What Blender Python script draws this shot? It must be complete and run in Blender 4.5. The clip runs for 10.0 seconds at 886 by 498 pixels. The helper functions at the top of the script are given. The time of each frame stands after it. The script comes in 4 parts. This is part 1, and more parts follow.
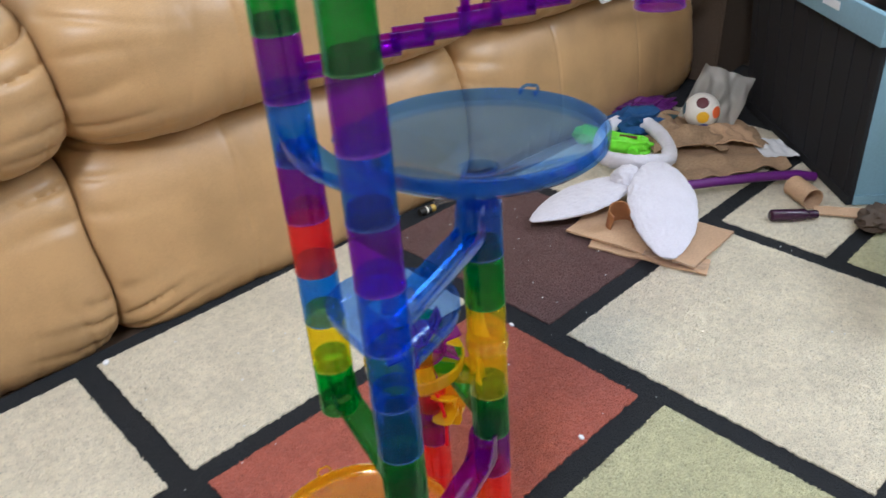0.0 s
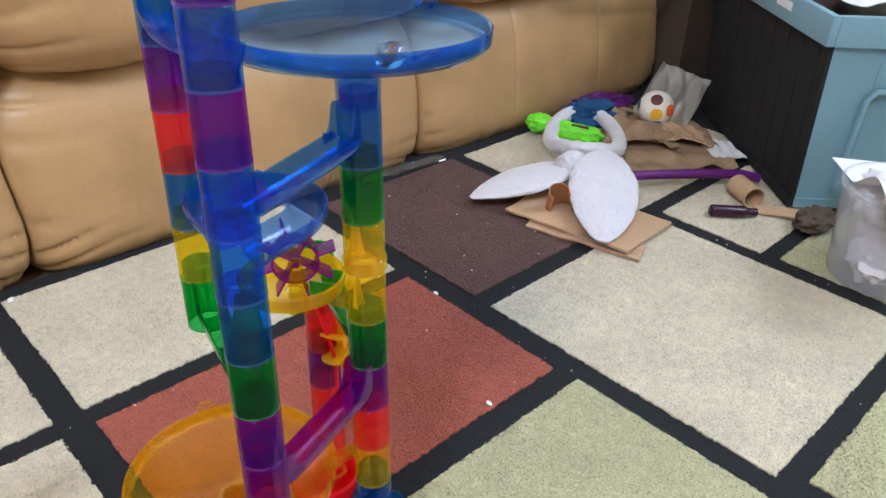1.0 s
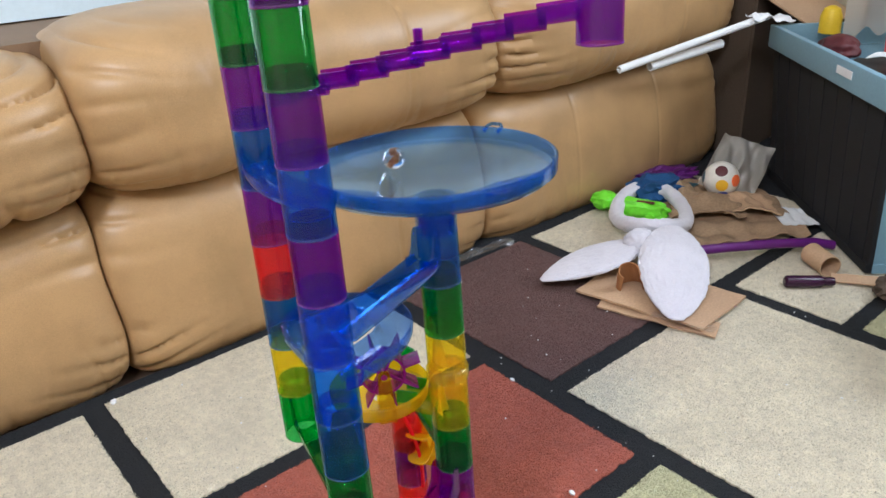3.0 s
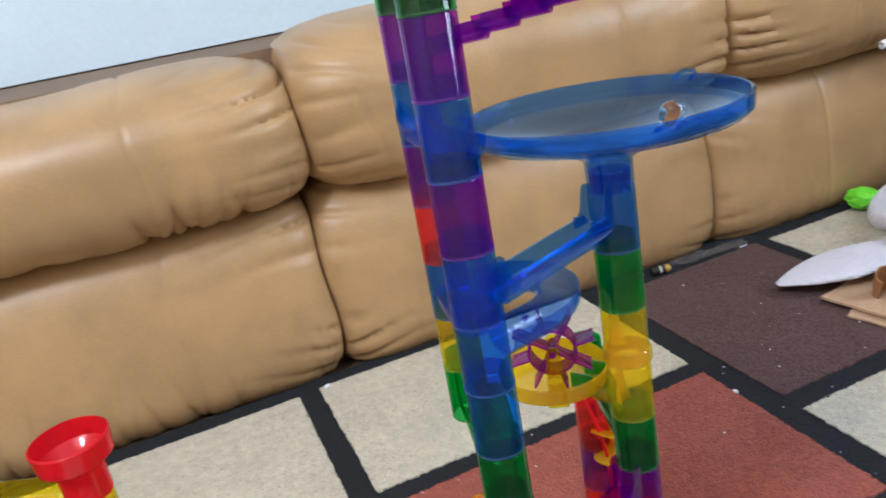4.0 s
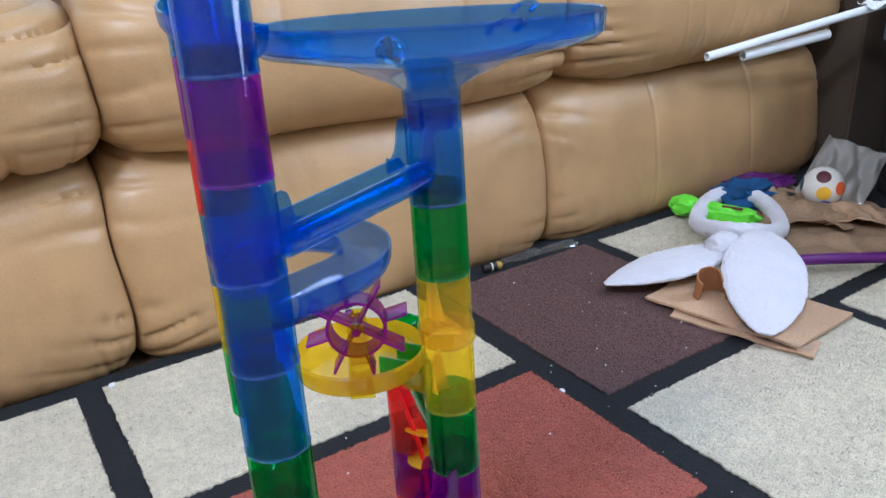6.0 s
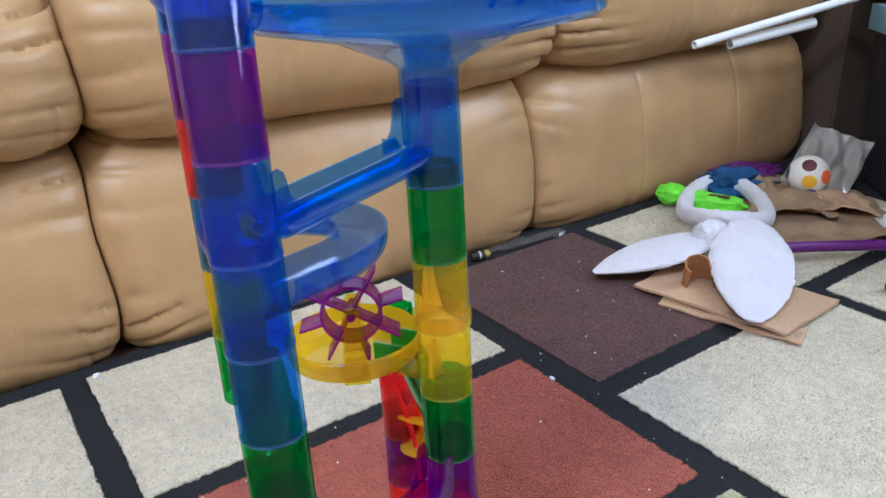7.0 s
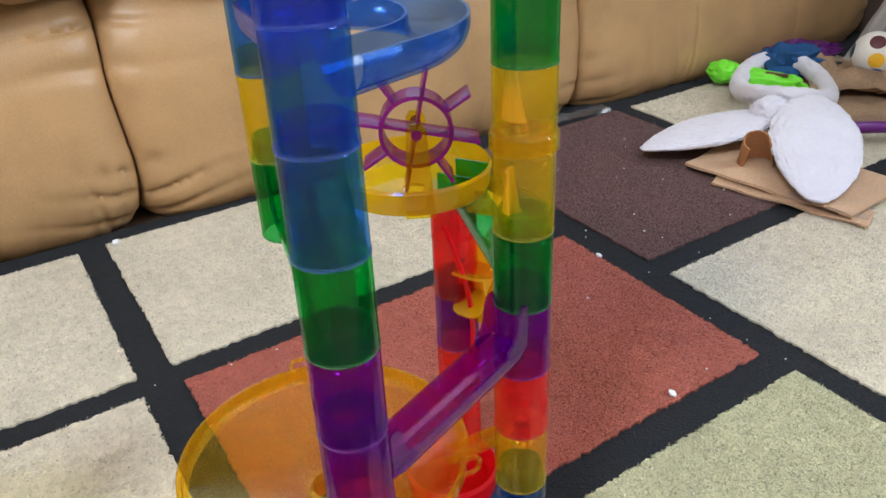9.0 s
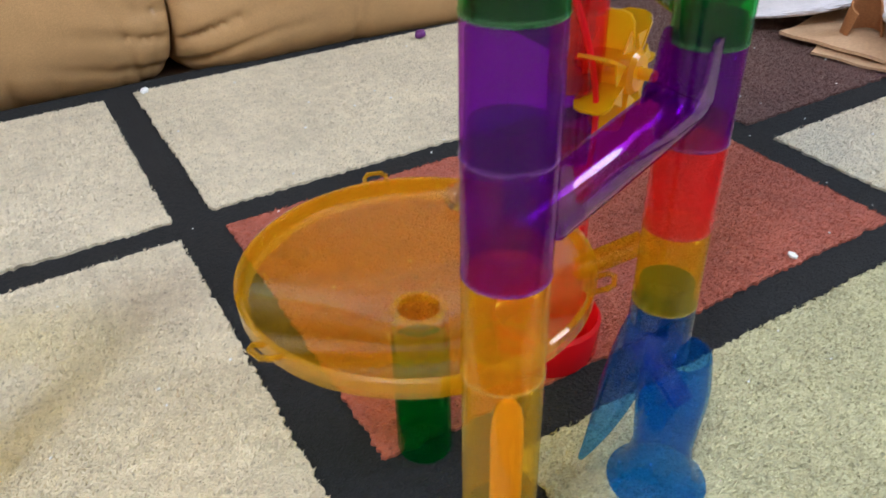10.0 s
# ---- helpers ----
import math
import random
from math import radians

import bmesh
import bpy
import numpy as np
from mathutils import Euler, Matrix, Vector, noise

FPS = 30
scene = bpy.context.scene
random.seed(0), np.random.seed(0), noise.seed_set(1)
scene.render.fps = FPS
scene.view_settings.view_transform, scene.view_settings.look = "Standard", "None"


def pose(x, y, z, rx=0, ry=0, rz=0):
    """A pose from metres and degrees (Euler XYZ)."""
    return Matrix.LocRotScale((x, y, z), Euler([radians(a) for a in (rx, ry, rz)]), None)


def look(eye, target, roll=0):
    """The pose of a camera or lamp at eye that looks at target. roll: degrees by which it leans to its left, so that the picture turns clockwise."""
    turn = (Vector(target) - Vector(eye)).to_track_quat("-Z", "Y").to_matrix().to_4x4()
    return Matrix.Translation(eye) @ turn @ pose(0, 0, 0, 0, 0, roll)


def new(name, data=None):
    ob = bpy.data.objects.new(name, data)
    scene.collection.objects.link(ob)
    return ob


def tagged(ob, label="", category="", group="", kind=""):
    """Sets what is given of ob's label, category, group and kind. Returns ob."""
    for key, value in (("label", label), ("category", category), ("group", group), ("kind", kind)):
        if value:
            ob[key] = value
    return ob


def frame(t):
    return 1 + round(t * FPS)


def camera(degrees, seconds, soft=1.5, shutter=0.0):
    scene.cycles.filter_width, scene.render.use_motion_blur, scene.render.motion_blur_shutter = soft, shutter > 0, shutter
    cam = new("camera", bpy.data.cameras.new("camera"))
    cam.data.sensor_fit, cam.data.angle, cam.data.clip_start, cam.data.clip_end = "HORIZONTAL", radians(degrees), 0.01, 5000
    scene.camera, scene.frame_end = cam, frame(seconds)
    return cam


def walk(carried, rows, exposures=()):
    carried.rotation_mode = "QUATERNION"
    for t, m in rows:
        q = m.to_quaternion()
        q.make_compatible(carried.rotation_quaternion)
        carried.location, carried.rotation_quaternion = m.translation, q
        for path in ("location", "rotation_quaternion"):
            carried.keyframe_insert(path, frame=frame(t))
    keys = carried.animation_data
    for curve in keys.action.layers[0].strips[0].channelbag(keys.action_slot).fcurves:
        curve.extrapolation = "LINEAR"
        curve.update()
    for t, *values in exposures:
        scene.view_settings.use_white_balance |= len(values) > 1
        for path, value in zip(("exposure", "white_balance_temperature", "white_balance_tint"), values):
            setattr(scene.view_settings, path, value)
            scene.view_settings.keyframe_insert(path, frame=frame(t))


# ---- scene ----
cam = camera(60.7, 10.0, shutter=0.2)
PATH = [
    (0, (0.042, 0.035, 0.685), (1.148, 1.338, -0.354), -3.0),
    (0.3, (0.088, 0.018, 0.68), (1.262, 1.3, -0.308), -4.2),
    (0.5, (0.071, -0.011, 0.66), (1.296, 1.259, -0.282), -4.0),
    (0.8, (0.068, -0.02, 0.642), (1.269, 1.231, -0.354), 1.8),
    (1, (0.083, -0.021, 0.615), (1.249, 1.249, -0.4), 2.4),
    (1.5, (0.092, -0.032, 0.634), (1.247, 1.3, -0.31), 1.5),
    (2, (0.077, -0.042, 0.663), (1.231, 1.365, -0.168), -1.8),
    (2.2, (0.072, -0.039, 0.665), (1.218, 1.375, -0.163), -1.9),
    (3.3, (0.068, -0.021, 0.652), (1.103, 1.452, -0.221), -3.3),
    (3.5, (0.071, -0.013, 0.637), (1.053, 1.494, -0.239), -3.1),
    (3.8, (0.095, -0.004, 0.603), (0.884, 1.637, -0.224), -5.7),
    (4, (0.12, -0.026, 0.6), (0.677, 1.745, -0.142), -10.0),
    (4.2, (0.130, -0.037, 0.597), (0.584, 1.781, -0.106), -10.4),
    (4.3, (0.13, -0.038, 0.605), (0.609, 1.775, -0.091), -9.2),
    (4.5, (0.155, -0.023, 0.607), (0.749, 1.757, -0.085), -6.7),
    (5, (0.18, 0.017, 0.559), (0.917, 1.693, -0.246), -3.3),
    (5.5, (0.168, 0.029, 0.543), (1.04, 1.646, -0.247), -1.9),
    (6, (0.167, 0.038, 0.532), (1.106, 1.629, -0.232), -2.7),
    (7.5, (0.161, 0.057, 0.518), (1.132, 1.597, -0.31), -1.8),
    (8, (0.159, 0.078, 0.496), (1.101, 1.587, -0.418), -1.7),
    (8.5, (0.172, 0.094, 0.468), (1.07, 1.567, -0.544), -1.9),
    (9, (0.16, 0.1, 0.462), (1.028, 1.586, -0.558), -1.7),
    (9.5, (0.158, 0.134, 0.407), (0.992, 1.561, -0.719), -0.6),
    (10, (0.132, 0.16, 0.344), (0.916, 1.587, -0.817), -0.5),
]
GRADE = [(0, -0.18, 5700, 10), (2.2, -0.18, 5750, 10), (3.5, -0.18, 5800, 10), (4.1, -0.31, 5450, 10), (4.5, -0.33, 4860, 10), (5.5, -0.18, 5060, 10), (6.0, -0.15, 5110, 10), (7.5, -0.15, 5360, 10), (9.0, -0.17, 5800, 10), (10.0, -0.22, 5800, 10)]
walk(cam, [(t, look(eye, target, roll)) for t, eye, target, roll in PATH], GRADE)

# ---- light and air ----
world = bpy.data.worlds.new("world")
scene.world = world
world.use_nodes = True
wnt = world.node_tree
sky = wnt.nodes.new("ShaderNodeTexSky")
sky.sky_type, sky.sun_disc = "NISHITA", False
sky.sun_elevation, sky.sun_rotation = radians(40), radians(200)
wnt.links.new(sky.outputs["Color"], wnt.nodes["Background"].inputs["Color"])
wnt.nodes["Background"].inputs["Strength"].default_value = 0.12
scene.view_settings.exposure = 0.0
scene.cycles.transparent_max_bounces = 40


def area(name, at, target, w, h, watts, colour):
    data = bpy.data.lights.new(name, "AREA")
    data.shape, data.size, data.size_y, data.energy, data.color = "RECTANGLE", w, h, watts, colour
    ob = new(name, data)
    ob.matrix_world = look(at, target)
    return ob


area("window_daylight", (2.13, -0.50, 1.62), (0.3, -0.50, 1.50), 1.25, 0.95, 54, (0.92, 0.96, 1.0))
lamp = bpy.data.lights.new("ceiling_lamp_light", "POINT")
lamp.energy, lamp.shadow_soft_size, lamp.color = 103, 0.16, (1.0, 0.975, 1.0)
new("ceiling_lamp_light", lamp).location = (-0.78, -0.30, 1.96)


# ---- materials ----
def material(name):
    m = bpy.data.materials.new(name)
    m.use_nodes = True
    nt = m.node_tree
    nt.nodes.clear()
    return m, nt, nt.nodes.new("ShaderNodeOutputMaterial")


def node(nt, kind, **inputs):
    n = nt.nodes.new(kind)
    for key, value in inputs.items():
        n.inputs[key.replace("_", " ")].default_value = value
    return n


def rgb(c):
    return (c[0], c[1], c[2], 1.0)


def surface(name, colour, rough=0.5, metal=0.0, grain=400.0, bump=0.1, vary=0.12, stain=6.0, coat=0.0, sheen=0.0, depth=0.001, wrinkles=0.0):
    """An opaque surface: colour varied at two scales, with a fine relief."""
    m, nt, out = material(name)
    bsdf = node(nt, "ShaderNodeBsdfPrincipled", Roughness=rough, Metallic=metal)
    bsdf.inputs["Coat Weight"].default_value = coat
    bsdf.inputs["Sheen Weight"].default_value = sheen
    co = nt.nodes.new("ShaderNodeTexCoord")
    big = node(nt, "ShaderNodeTexNoise", Scale=stain, Detail=4.0)
    fine = node(nt, "ShaderNodeTexNoise", Scale=grain, Detail=3.0)
    add = node(nt, "ShaderNodeMath")
    add.operation = "ADD"
    ramp = node(nt, "ShaderNodeMapRange")
    ramp.inputs["From Min"].default_value, ramp.inputs["From Max"].default_value = 0.75, 1.25
    ramp.inputs["To Min"].default_value, ramp.inputs["To Max"].default_value = 1 - vary, 1 + vary
    mul = nt.nodes.new("ShaderNodeMix")
    mul.data_type, mul.blend_type = "RGBA", "MULTIPLY"
    mul.inputs["Factor"].default_value = 1.0
    mul.inputs["A"].default_value = rgb(colour)
    bmp = node(nt, "ShaderNodeBump", Strength=bump, Distance=depth)
    for n in (big, fine):
        nt.links.new(co.outputs["Object"], n.inputs["Vector"])
    nt.links.new(big.outputs["Fac"], add.inputs[0])
    nt.links.new(fine.outputs["Fac"], add.inputs[1])
    nt.links.new(add.outputs[0], ramp.inputs["Value"])
    nt.links.new(ramp.outputs[0], mul.inputs["B"])
    nt.links.new(mul.outputs["Result"], bsdf.inputs["Base Color"])
    nt.links.new(fine.outputs["Fac"], bmp.inputs["Height"])
    if wrinkles:
        # soft folds, running mostly up and down
        stretch = nt.nodes.new("ShaderNodeMapping")
        stretch.inputs["Scale"].default_value = (1.0, 0.6, 0.45)
        stretch.inputs["Rotation"].default_value = (0.0, 0.25, 0.0)
        folds = node(nt, "ShaderNodeTexNoise", Scale=13.0, Detail=3.0, Distortion=0.8)
        folds.noise_type = "RIDGED_MULTIFRACTAL"
        crease = node(nt, "ShaderNodeBump", Strength=wrinkles, Distance=0.005)
        nt.links.new(co.outputs["Object"], stretch.inputs["Vector"])
        nt.links.new(stretch.outputs[0], folds.inputs["Vector"])
        nt.links.new(folds.outputs["Fac"], crease.inputs["Height"])
        nt.links.new(crease.outputs[0], bmp.inputs["Normal"])
    nt.links.new(bmp.outputs[0], bsdf.inputs["Normal"])
    nt.links.new(bsdf.outputs[0], out.inputs["Surface"])
    return m


def plastic(name, clear, body, haze=0.10, polished=True, gloss_range=(0.6, 0.042)):
    """See-through tinted plastic: tint by each wall, a little body colour, a polished skin."""
    m, nt, out = material(name)
    trans = node(nt, "ShaderNodeBsdfTransparent", Color=rgb(clear))
    dif = node(nt, "ShaderNodeBsdfDiffuse", Color=rgb(body))
    tl = node(nt, "ShaderNodeBsdfTranslucent", Color=rgb(body))
    gloss = node(nt, "ShaderNodeBsdfGlossy", Roughness=0.065)
    facing = node(nt, "ShaderNodeLayerWeight", Blend=0.5)
    rise = node(nt, "ShaderNodeMath")
    rise.operation = "POWER"
    rise.inputs[1].default_value = 4.0
    fres = node(nt, "ShaderNodeMath")
    fres.operation = "MULTIPLY_ADD"
    fres.inputs[1].default_value, fres.inputs[2].default_value = gloss_range if polished else (0.4, 0.022)
    wear = node(nt, "ShaderNodeTexNoise", Scale=90.0, Detail=3.0)
    co = nt.nodes.new("ShaderNodeTexCoord")
    bmp = node(nt, "ShaderNodeBump", Strength=0.06, Distance=0.0008)
    a = node(nt, "ShaderNodeMixShader", Fac=0.5)
    b = node(nt, "ShaderNodeMixShader", Fac=haze)
    c = nt.nodes.new("ShaderNodeMixShader")
    nt.links.new(co.outputs["Object"], wear.inputs["Vector"])
    nt.links.new(wear.outputs["Fac"], bmp.inputs["Height"])
    nt.links.new(bmp.outputs[0], gloss.inputs["Normal"])
    nt.links.new(dif.outputs[0], a.inputs[1])
    nt.links.new(tl.outputs[0], a.inputs[2])
    nt.links.new(trans.outputs[0], b.inputs[1])
    nt.links.new(a.outputs[0], b.inputs[2])
    nt.links.new(facing.outputs["Facing"], rise.inputs[0])
    nt.links.new(rise.outputs[0], fres.inputs[0])
    cap = node(nt, "ShaderNodeMath")
    cap.operation = "MINIMUM"
    cap.inputs[1].default_value = 0.65
    nt.links.new(fres.outputs[0], cap.inputs[0])
    nt.links.new(cap.outputs[0], c.inputs["Fac"])
    nt.links.new(b.outputs[0], c.inputs[1])
    nt.links.new(gloss.outputs[0], c.inputs[2])
    nt.links.new(c.outputs[0], out.inputs["Surface"])
    LININGS[m.name] = (clear, body, haze)
    return m


LININGS = {}


def lining(mat, dense):
    """The unpolished inner face of a plastic, or its doubled neck."""
    clear, body, haze = LININGS[mat.name]
    name = mat.name + ("_neck" if dense else "_inside")
    if name not in bpy.data.materials:
        plastic(name, tuple(x ** (1.7 if dense else 1.0) for x in clear), body, haze * (0.3 if dense else 0.8), False)
    return bpy.data.materials[name]


def lip(mat):
    """The edge where a piece ends, its bright light line painted paler and hazier."""
    clear, body, haze = LININGS[mat.name]
    name = mat.name + "_lip"
    if name not in bpy.data.materials:
        plastic(name, clear, tuple(0.9 * x + 0.08 for x in body), 0.24, gloss_range=(0.9, 0.09))
    return bpy.data.materials[name]


def rim(mat, haze=0.05):
    """The thicker, denser edge of a wide dish."""
    clear, body = LININGS[mat.name][:2]
    name = mat.name + "_rim"
    if name not in bpy.data.materials:
        plastic(name, tuple(x ** 1.5 for x in clear), body, haze, gloss_range=(0.8, 0.05))
    return bpy.data.materials[name]


BLUE = plastic("blue_plastic", (0.36, 0.67, 0.955), (0.0, 0.22, 1.0), 0.045)
RAMP_BLUE = plastic("deep_blue_plastic", (0.40, 0.70, 0.97), (0.0, 0.22, 1.0), 0.08, gloss_range=(0.9, 0.10))
BOWL_BLUE = plastic("pale_blue_plastic", (0.54, 0.76, 0.99), (0.06, 0.30, 1.0), 0.045, gloss_range=(0.8, 0.055))
LOOP_BLUE = plastic("smoky_blue_plastic", (0.50, 0.70, 0.97), (0.05, 0.22, 0.9), 0.10, gloss_range=(0.5, 0.028))
PURPLE = plastic("purple_plastic", (0.63, 0.15, 0.80), (0.46, 0.0, 0.78), 0.07)
PIPE_PURPLE = plastic("glossy_purple_plastic", (0.66, 0.16, 0.80), (0.46, 0.0, 0.72), 0.07, gloss_range=(0.8, 0.06))
GREEN = plastic("green_plastic", (0.25, 0.76, 0.36), (0.0, 0.55, 0.10), 0.06)
YELLOW = plastic("yellow_plastic", (0.995, 0.92, 0.12), (1.0, 0.78, 0.0), 0.11)
ORANGE = plastic("orange_plastic", (0.998, 0.90, 0.17), (1.0, 0.68, 0.0), 0.10)
BOWL_ORANGE = plastic("pale_orange_plastic", (0.998, 0.88, 0.27), (1.0, 0.62, 0.0), 0.06, gloss_range=(0.95, 0.06))
FOOT_BLUE = plastic("sea_blue_plastic", (0.36, 0.68, 0.94), (0.02, 0.26, 1.0), 0.08)
SOLID_YELLOW = plastic("solid_yellow_plastic", (0.998, 0.88, 0.12), (1.0, 0.70, 0.0), 0.46)
DEEP_ORANGE = plastic("deep_orange_plastic", (0.99, 0.8, 0.2), (1.0, 0.6, 0.0), 0.65)
RED = plastic("red_plastic", (0.995, 0.4, 0.38), (1.0, 0.04, 0.05), 0.22)
SOLID_RED = plastic("solid_red_plastic", (0.95, 0.2, 0.2), (0.95, 0.02, 0.045), 0.60)
FILM = plastic("clear_film", (0.93, 0.93, 0.92), (0.84, 0.82, 0.78), 0.36)
THIN_FILM = plastic("thin_film", (0.98, 0.98, 0.98), (0.9, 0.9, 0.9), 0.05)
BIN = plastic("milky_plastic", (0.96, 0.965, 0.985), (0.95, 0.95, 0.99), 0.24)


def pile(name, colour, fleck=0.17, sheen=0.10):
    """Cut pile: small tufts with dark gaps, blotched where it is trodden."""
    m, nt, out = material(name)
    bsdf = node(nt, "ShaderNodeBsdfPrincipled", Roughness=0.95)
    bsdf.inputs["Sheen Weight"].default_value = sheen
    co = nt.nodes.new("ShaderNodeTexCoord")
    warp = node(nt, "ShaderNodeTexNoise", Scale=260.0, Detail=3.0)
    tuft = node(nt, "ShaderNodeTexVoronoi", Scale=330.0)
    big = node(nt, "ShaderNodeTexNoise", Scale=11.0, Detail=5.0)
    mid = node(nt, "ShaderNodeTexNoise", Scale=75.0, Detail=4.0)
    mix = nt.nodes.new("ShaderNodeMix")
    mix.data_type, mix.blend_type = "VECTOR", "MIX"
    mix.inputs["Factor"].default_value = 0.012
    nt.links.new(co.outputs["Object"], warp.inputs["Vector"])
    nt.links.new(co.outputs["Object"], mix.inputs["A"])
    nt.links.new(warp.outputs["Color"], mix.inputs["B"])
    nt.links.new(mix.outputs["Result"], tuft.inputs["Vector"])
    for n in (big, mid):
        nt.links.new(co.outputs["Object"], n.inputs["Vector"])

    def ranged(source, f0, f1, t0, t1):
        r = node(nt, "ShaderNodeMapRange")
        for key, value in (("From Min", f0), ("From Max", f1), ("To Min", t0), ("To Max", t1)):
            r.inputs[key].default_value = value
        nt.links.new(source, r.inputs["Value"])
        return r.outputs[0]

    def times(a, b2):
        n = node(nt, "ShaderNodeMath")
        n.operation = "MULTIPLY"
        nt.links.new(a, n.inputs[0])
        nt.links.new(b2, n.inputs[1])
        return n.outputs[0]
    k = times(ranged(tuft.outputs["Distance"], 0.25, 0.8, 1.12, 1.12 - fleck), ranged(mid.outputs["Fac"], 0.35, 0.68, 0.91, 1.07))
    k = times(k, ranged(warp.outputs["Fac"], 0.60, 0.70, 1.0, 0.62))
    k = times(k, ranged(big.outputs["Fac"], 0.3, 0.7, 0.90, 1.08))
    mul = nt.nodes.new("ShaderNodeMix")
    mul.data_type, mul.blend_type = "RGBA", "MULTIPLY"
    mul.inputs["Factor"].default_value = 1.0
    mul.inputs["A"].default_value = rgb(colour)
    nt.links.new(k, mul.inputs["B"])
    tint = mul.outputs["Result"]
    nt.links.new(tint, bsdf.inputs["Base Color"])
    bmp = node(nt, "ShaderNodeBump", Strength=0.9, Distance=0.002)
    bmp.invert = True
    nt.links.new(tuft.outputs["Distance"], bmp.inputs["Height"])
    nt.links.new(bmp.outputs[0], bsdf.inputs["Normal"])
    nt.links.new(bsdf.outputs[0], out.inputs["Surface"])
    return m


LEATHER = surface("tan_leather", (0.435, 0.272, 0.124), 0.38, grain=900, bump=0.25, vary=0.18, stain=9, depth=0.0006, wrinkles=0.30)
LEATHER_SHADE = surface("shaded_upholstery", (0.20, 0.125, 0.07), 0.6, grain=700, bump=0.2, vary=0.15)
BAND = pile("charcoal_pile", (0.010, 0.0125, 0.016), 0.3, 0.0)
CREAM = pile("cream_pile", (0.72, 0.655, 0.50), 0.16)
RUST = pile("rust_pile", (0.42, 0.105, 0.064))
BROWN = pile("brown_pile", (0.125, 0.058, 0.050))
SAGE = pile("sage_pile", (0.55, 0.535, 0.32), 0.28)
FLOOR = surface("dark_floor", (0.09, 0.06, 0.04), 0.5, grain=60, bump=0.1, vary=0.2)
WALL = surface("beige_wall", (0.42, 0.36, 0.25), 0.8, grain=300, bump=0.15, vary=0.05)
PALE_WALL = surface("pale_wall", (0.70, 0.76, 0.78), 0.8, grain=300, bump=0.15, vary=0.05)
CEILING = surface("white_ceiling", (0.8, 0.8, 0.78), 0.9, grain=200, bump=0.2, vary=0.03)
WHITE = surface("white_paper", (0.80, 0.82, 0.84), 0.7, grain=200, bump=0.08, vary=0.04)
BACKDROP = surface("backdrop_white", (0.62, 0.74, 0.80), 0.6, grain=120, bump=0.05, vary=0.03)
CARD = surface("cardboard", (0.50, 0.33, 0.20), 0.85, grain=260, bump=0.3, vary=0.12)
# box card with deep shade put into its colour; also a dark cloth's brown
SHADED_CARD_DARK_CLOTH = surface("shaded_card_dark_cloth", (0.075, 0.05, 0.032), 0.85, grain=260, bump=0.3, vary=0.15)
KRAFT = surface("kraft_paper", (0.33, 0.22, 0.13), 0.85, grain=200, bump=0.3, vary=0.18)
PLUSH = surface("white_plush", (0.63, 0.62, 0.685), 1.0, grain=300, bump=0.35, vary=0.05, stain=25, sheen=0.5, depth=0.002)
SUEDE = surface("brown_suede", (0.36, 0.16, 0.06), 0.9, grain=400, bump=0.5, vary=0.2)
LIME = surface("lime_plastic", (0.20, 0.78, 0.03), 0.4, grain=100, bump=0.05, vary=0.08)
NAVY = surface("navy_cloth", (0.012, 0.07, 0.20), 0.9, grain=600, bump=0.6, vary=0.2)
VIOLET = surface("violet_plastic", (0.11, 0.012, 0.16), 0.35, grain=100, bump=0.05, vary=0.1)
PLUM = surface("plum_bottle", (0.035, 0.008, 0.03), 0.25, grain=100, bump=0.05, vary=0.1)
CRATE_BLUE = surface("crate_blue", (0.21, 0.36, 0.45), 0.45, grain=250, bump=0.1, vary=0.06)
CRATE_BLACK = surface("crate_black", (0.007, 0.008, 0.011), 0.8, grain=250, bump=0.1, vary=0.2)
TEAL = surface("teal_plastic", (0.03, 0.10, 0.13), 0.5, grain=250, bump=0.1, vary=0.1)
PINK = surface("pink_plastic", (0.80, 0.13, 0.15), 0.5, grain=250, bump=0.05, vary=0.08)
MAROON = surface("maroon_plastic", (0.10, 0.015, 0.02), 0.5, grain=250, bump=0.1, vary=0.2)
BRASS = surface("brass_foil", (0.42, 0.28, 0.05), 0.4, metal=0.3, grain=250, bump=0.05)
BLACK = surface("black_plastic", (0.012, 0.012, 0.012), 0.45, grain=250, bump=0.05)
BALL_WHITE = surface("ball_white", (0.78, 0.76, 0.70), 0.6, grain=250, bump=0.2, vary=0.06)
BALL_YELLOW = surface("ball_yellow", (0.85, 0.48, 0.02), 0.6)
BALL_ORANGE = surface("ball_orange", (0.85, 0.16, 0.04), 0.6)
BALL_BLUE = surface("ball_blue", (0.08, 0.10, 0.35), 0.6)
LEMON = surface("lemon_plastic", (0.80, 0.55, 0.02), 0.45)
IVORY = surface("ivory_plate", (0.68, 0.66, 0.58), 0.4, bump=0.03, vary=0.03)


def glass_material():
    m, nt, out = material("marble_glass")
    b = node(nt, "ShaderNodeBsdfPrincipled", Roughness=0.0, IOR=1.5)
    b.inputs["Base Color"].default_value = (0.96, 0.97, 0.98, 1)
    b.inputs["Transmission Weight"].default_value = 1.0
    nt.links.new(b.outputs[0], out.inputs["Surface"])
    return m


GLASS = glass_material()


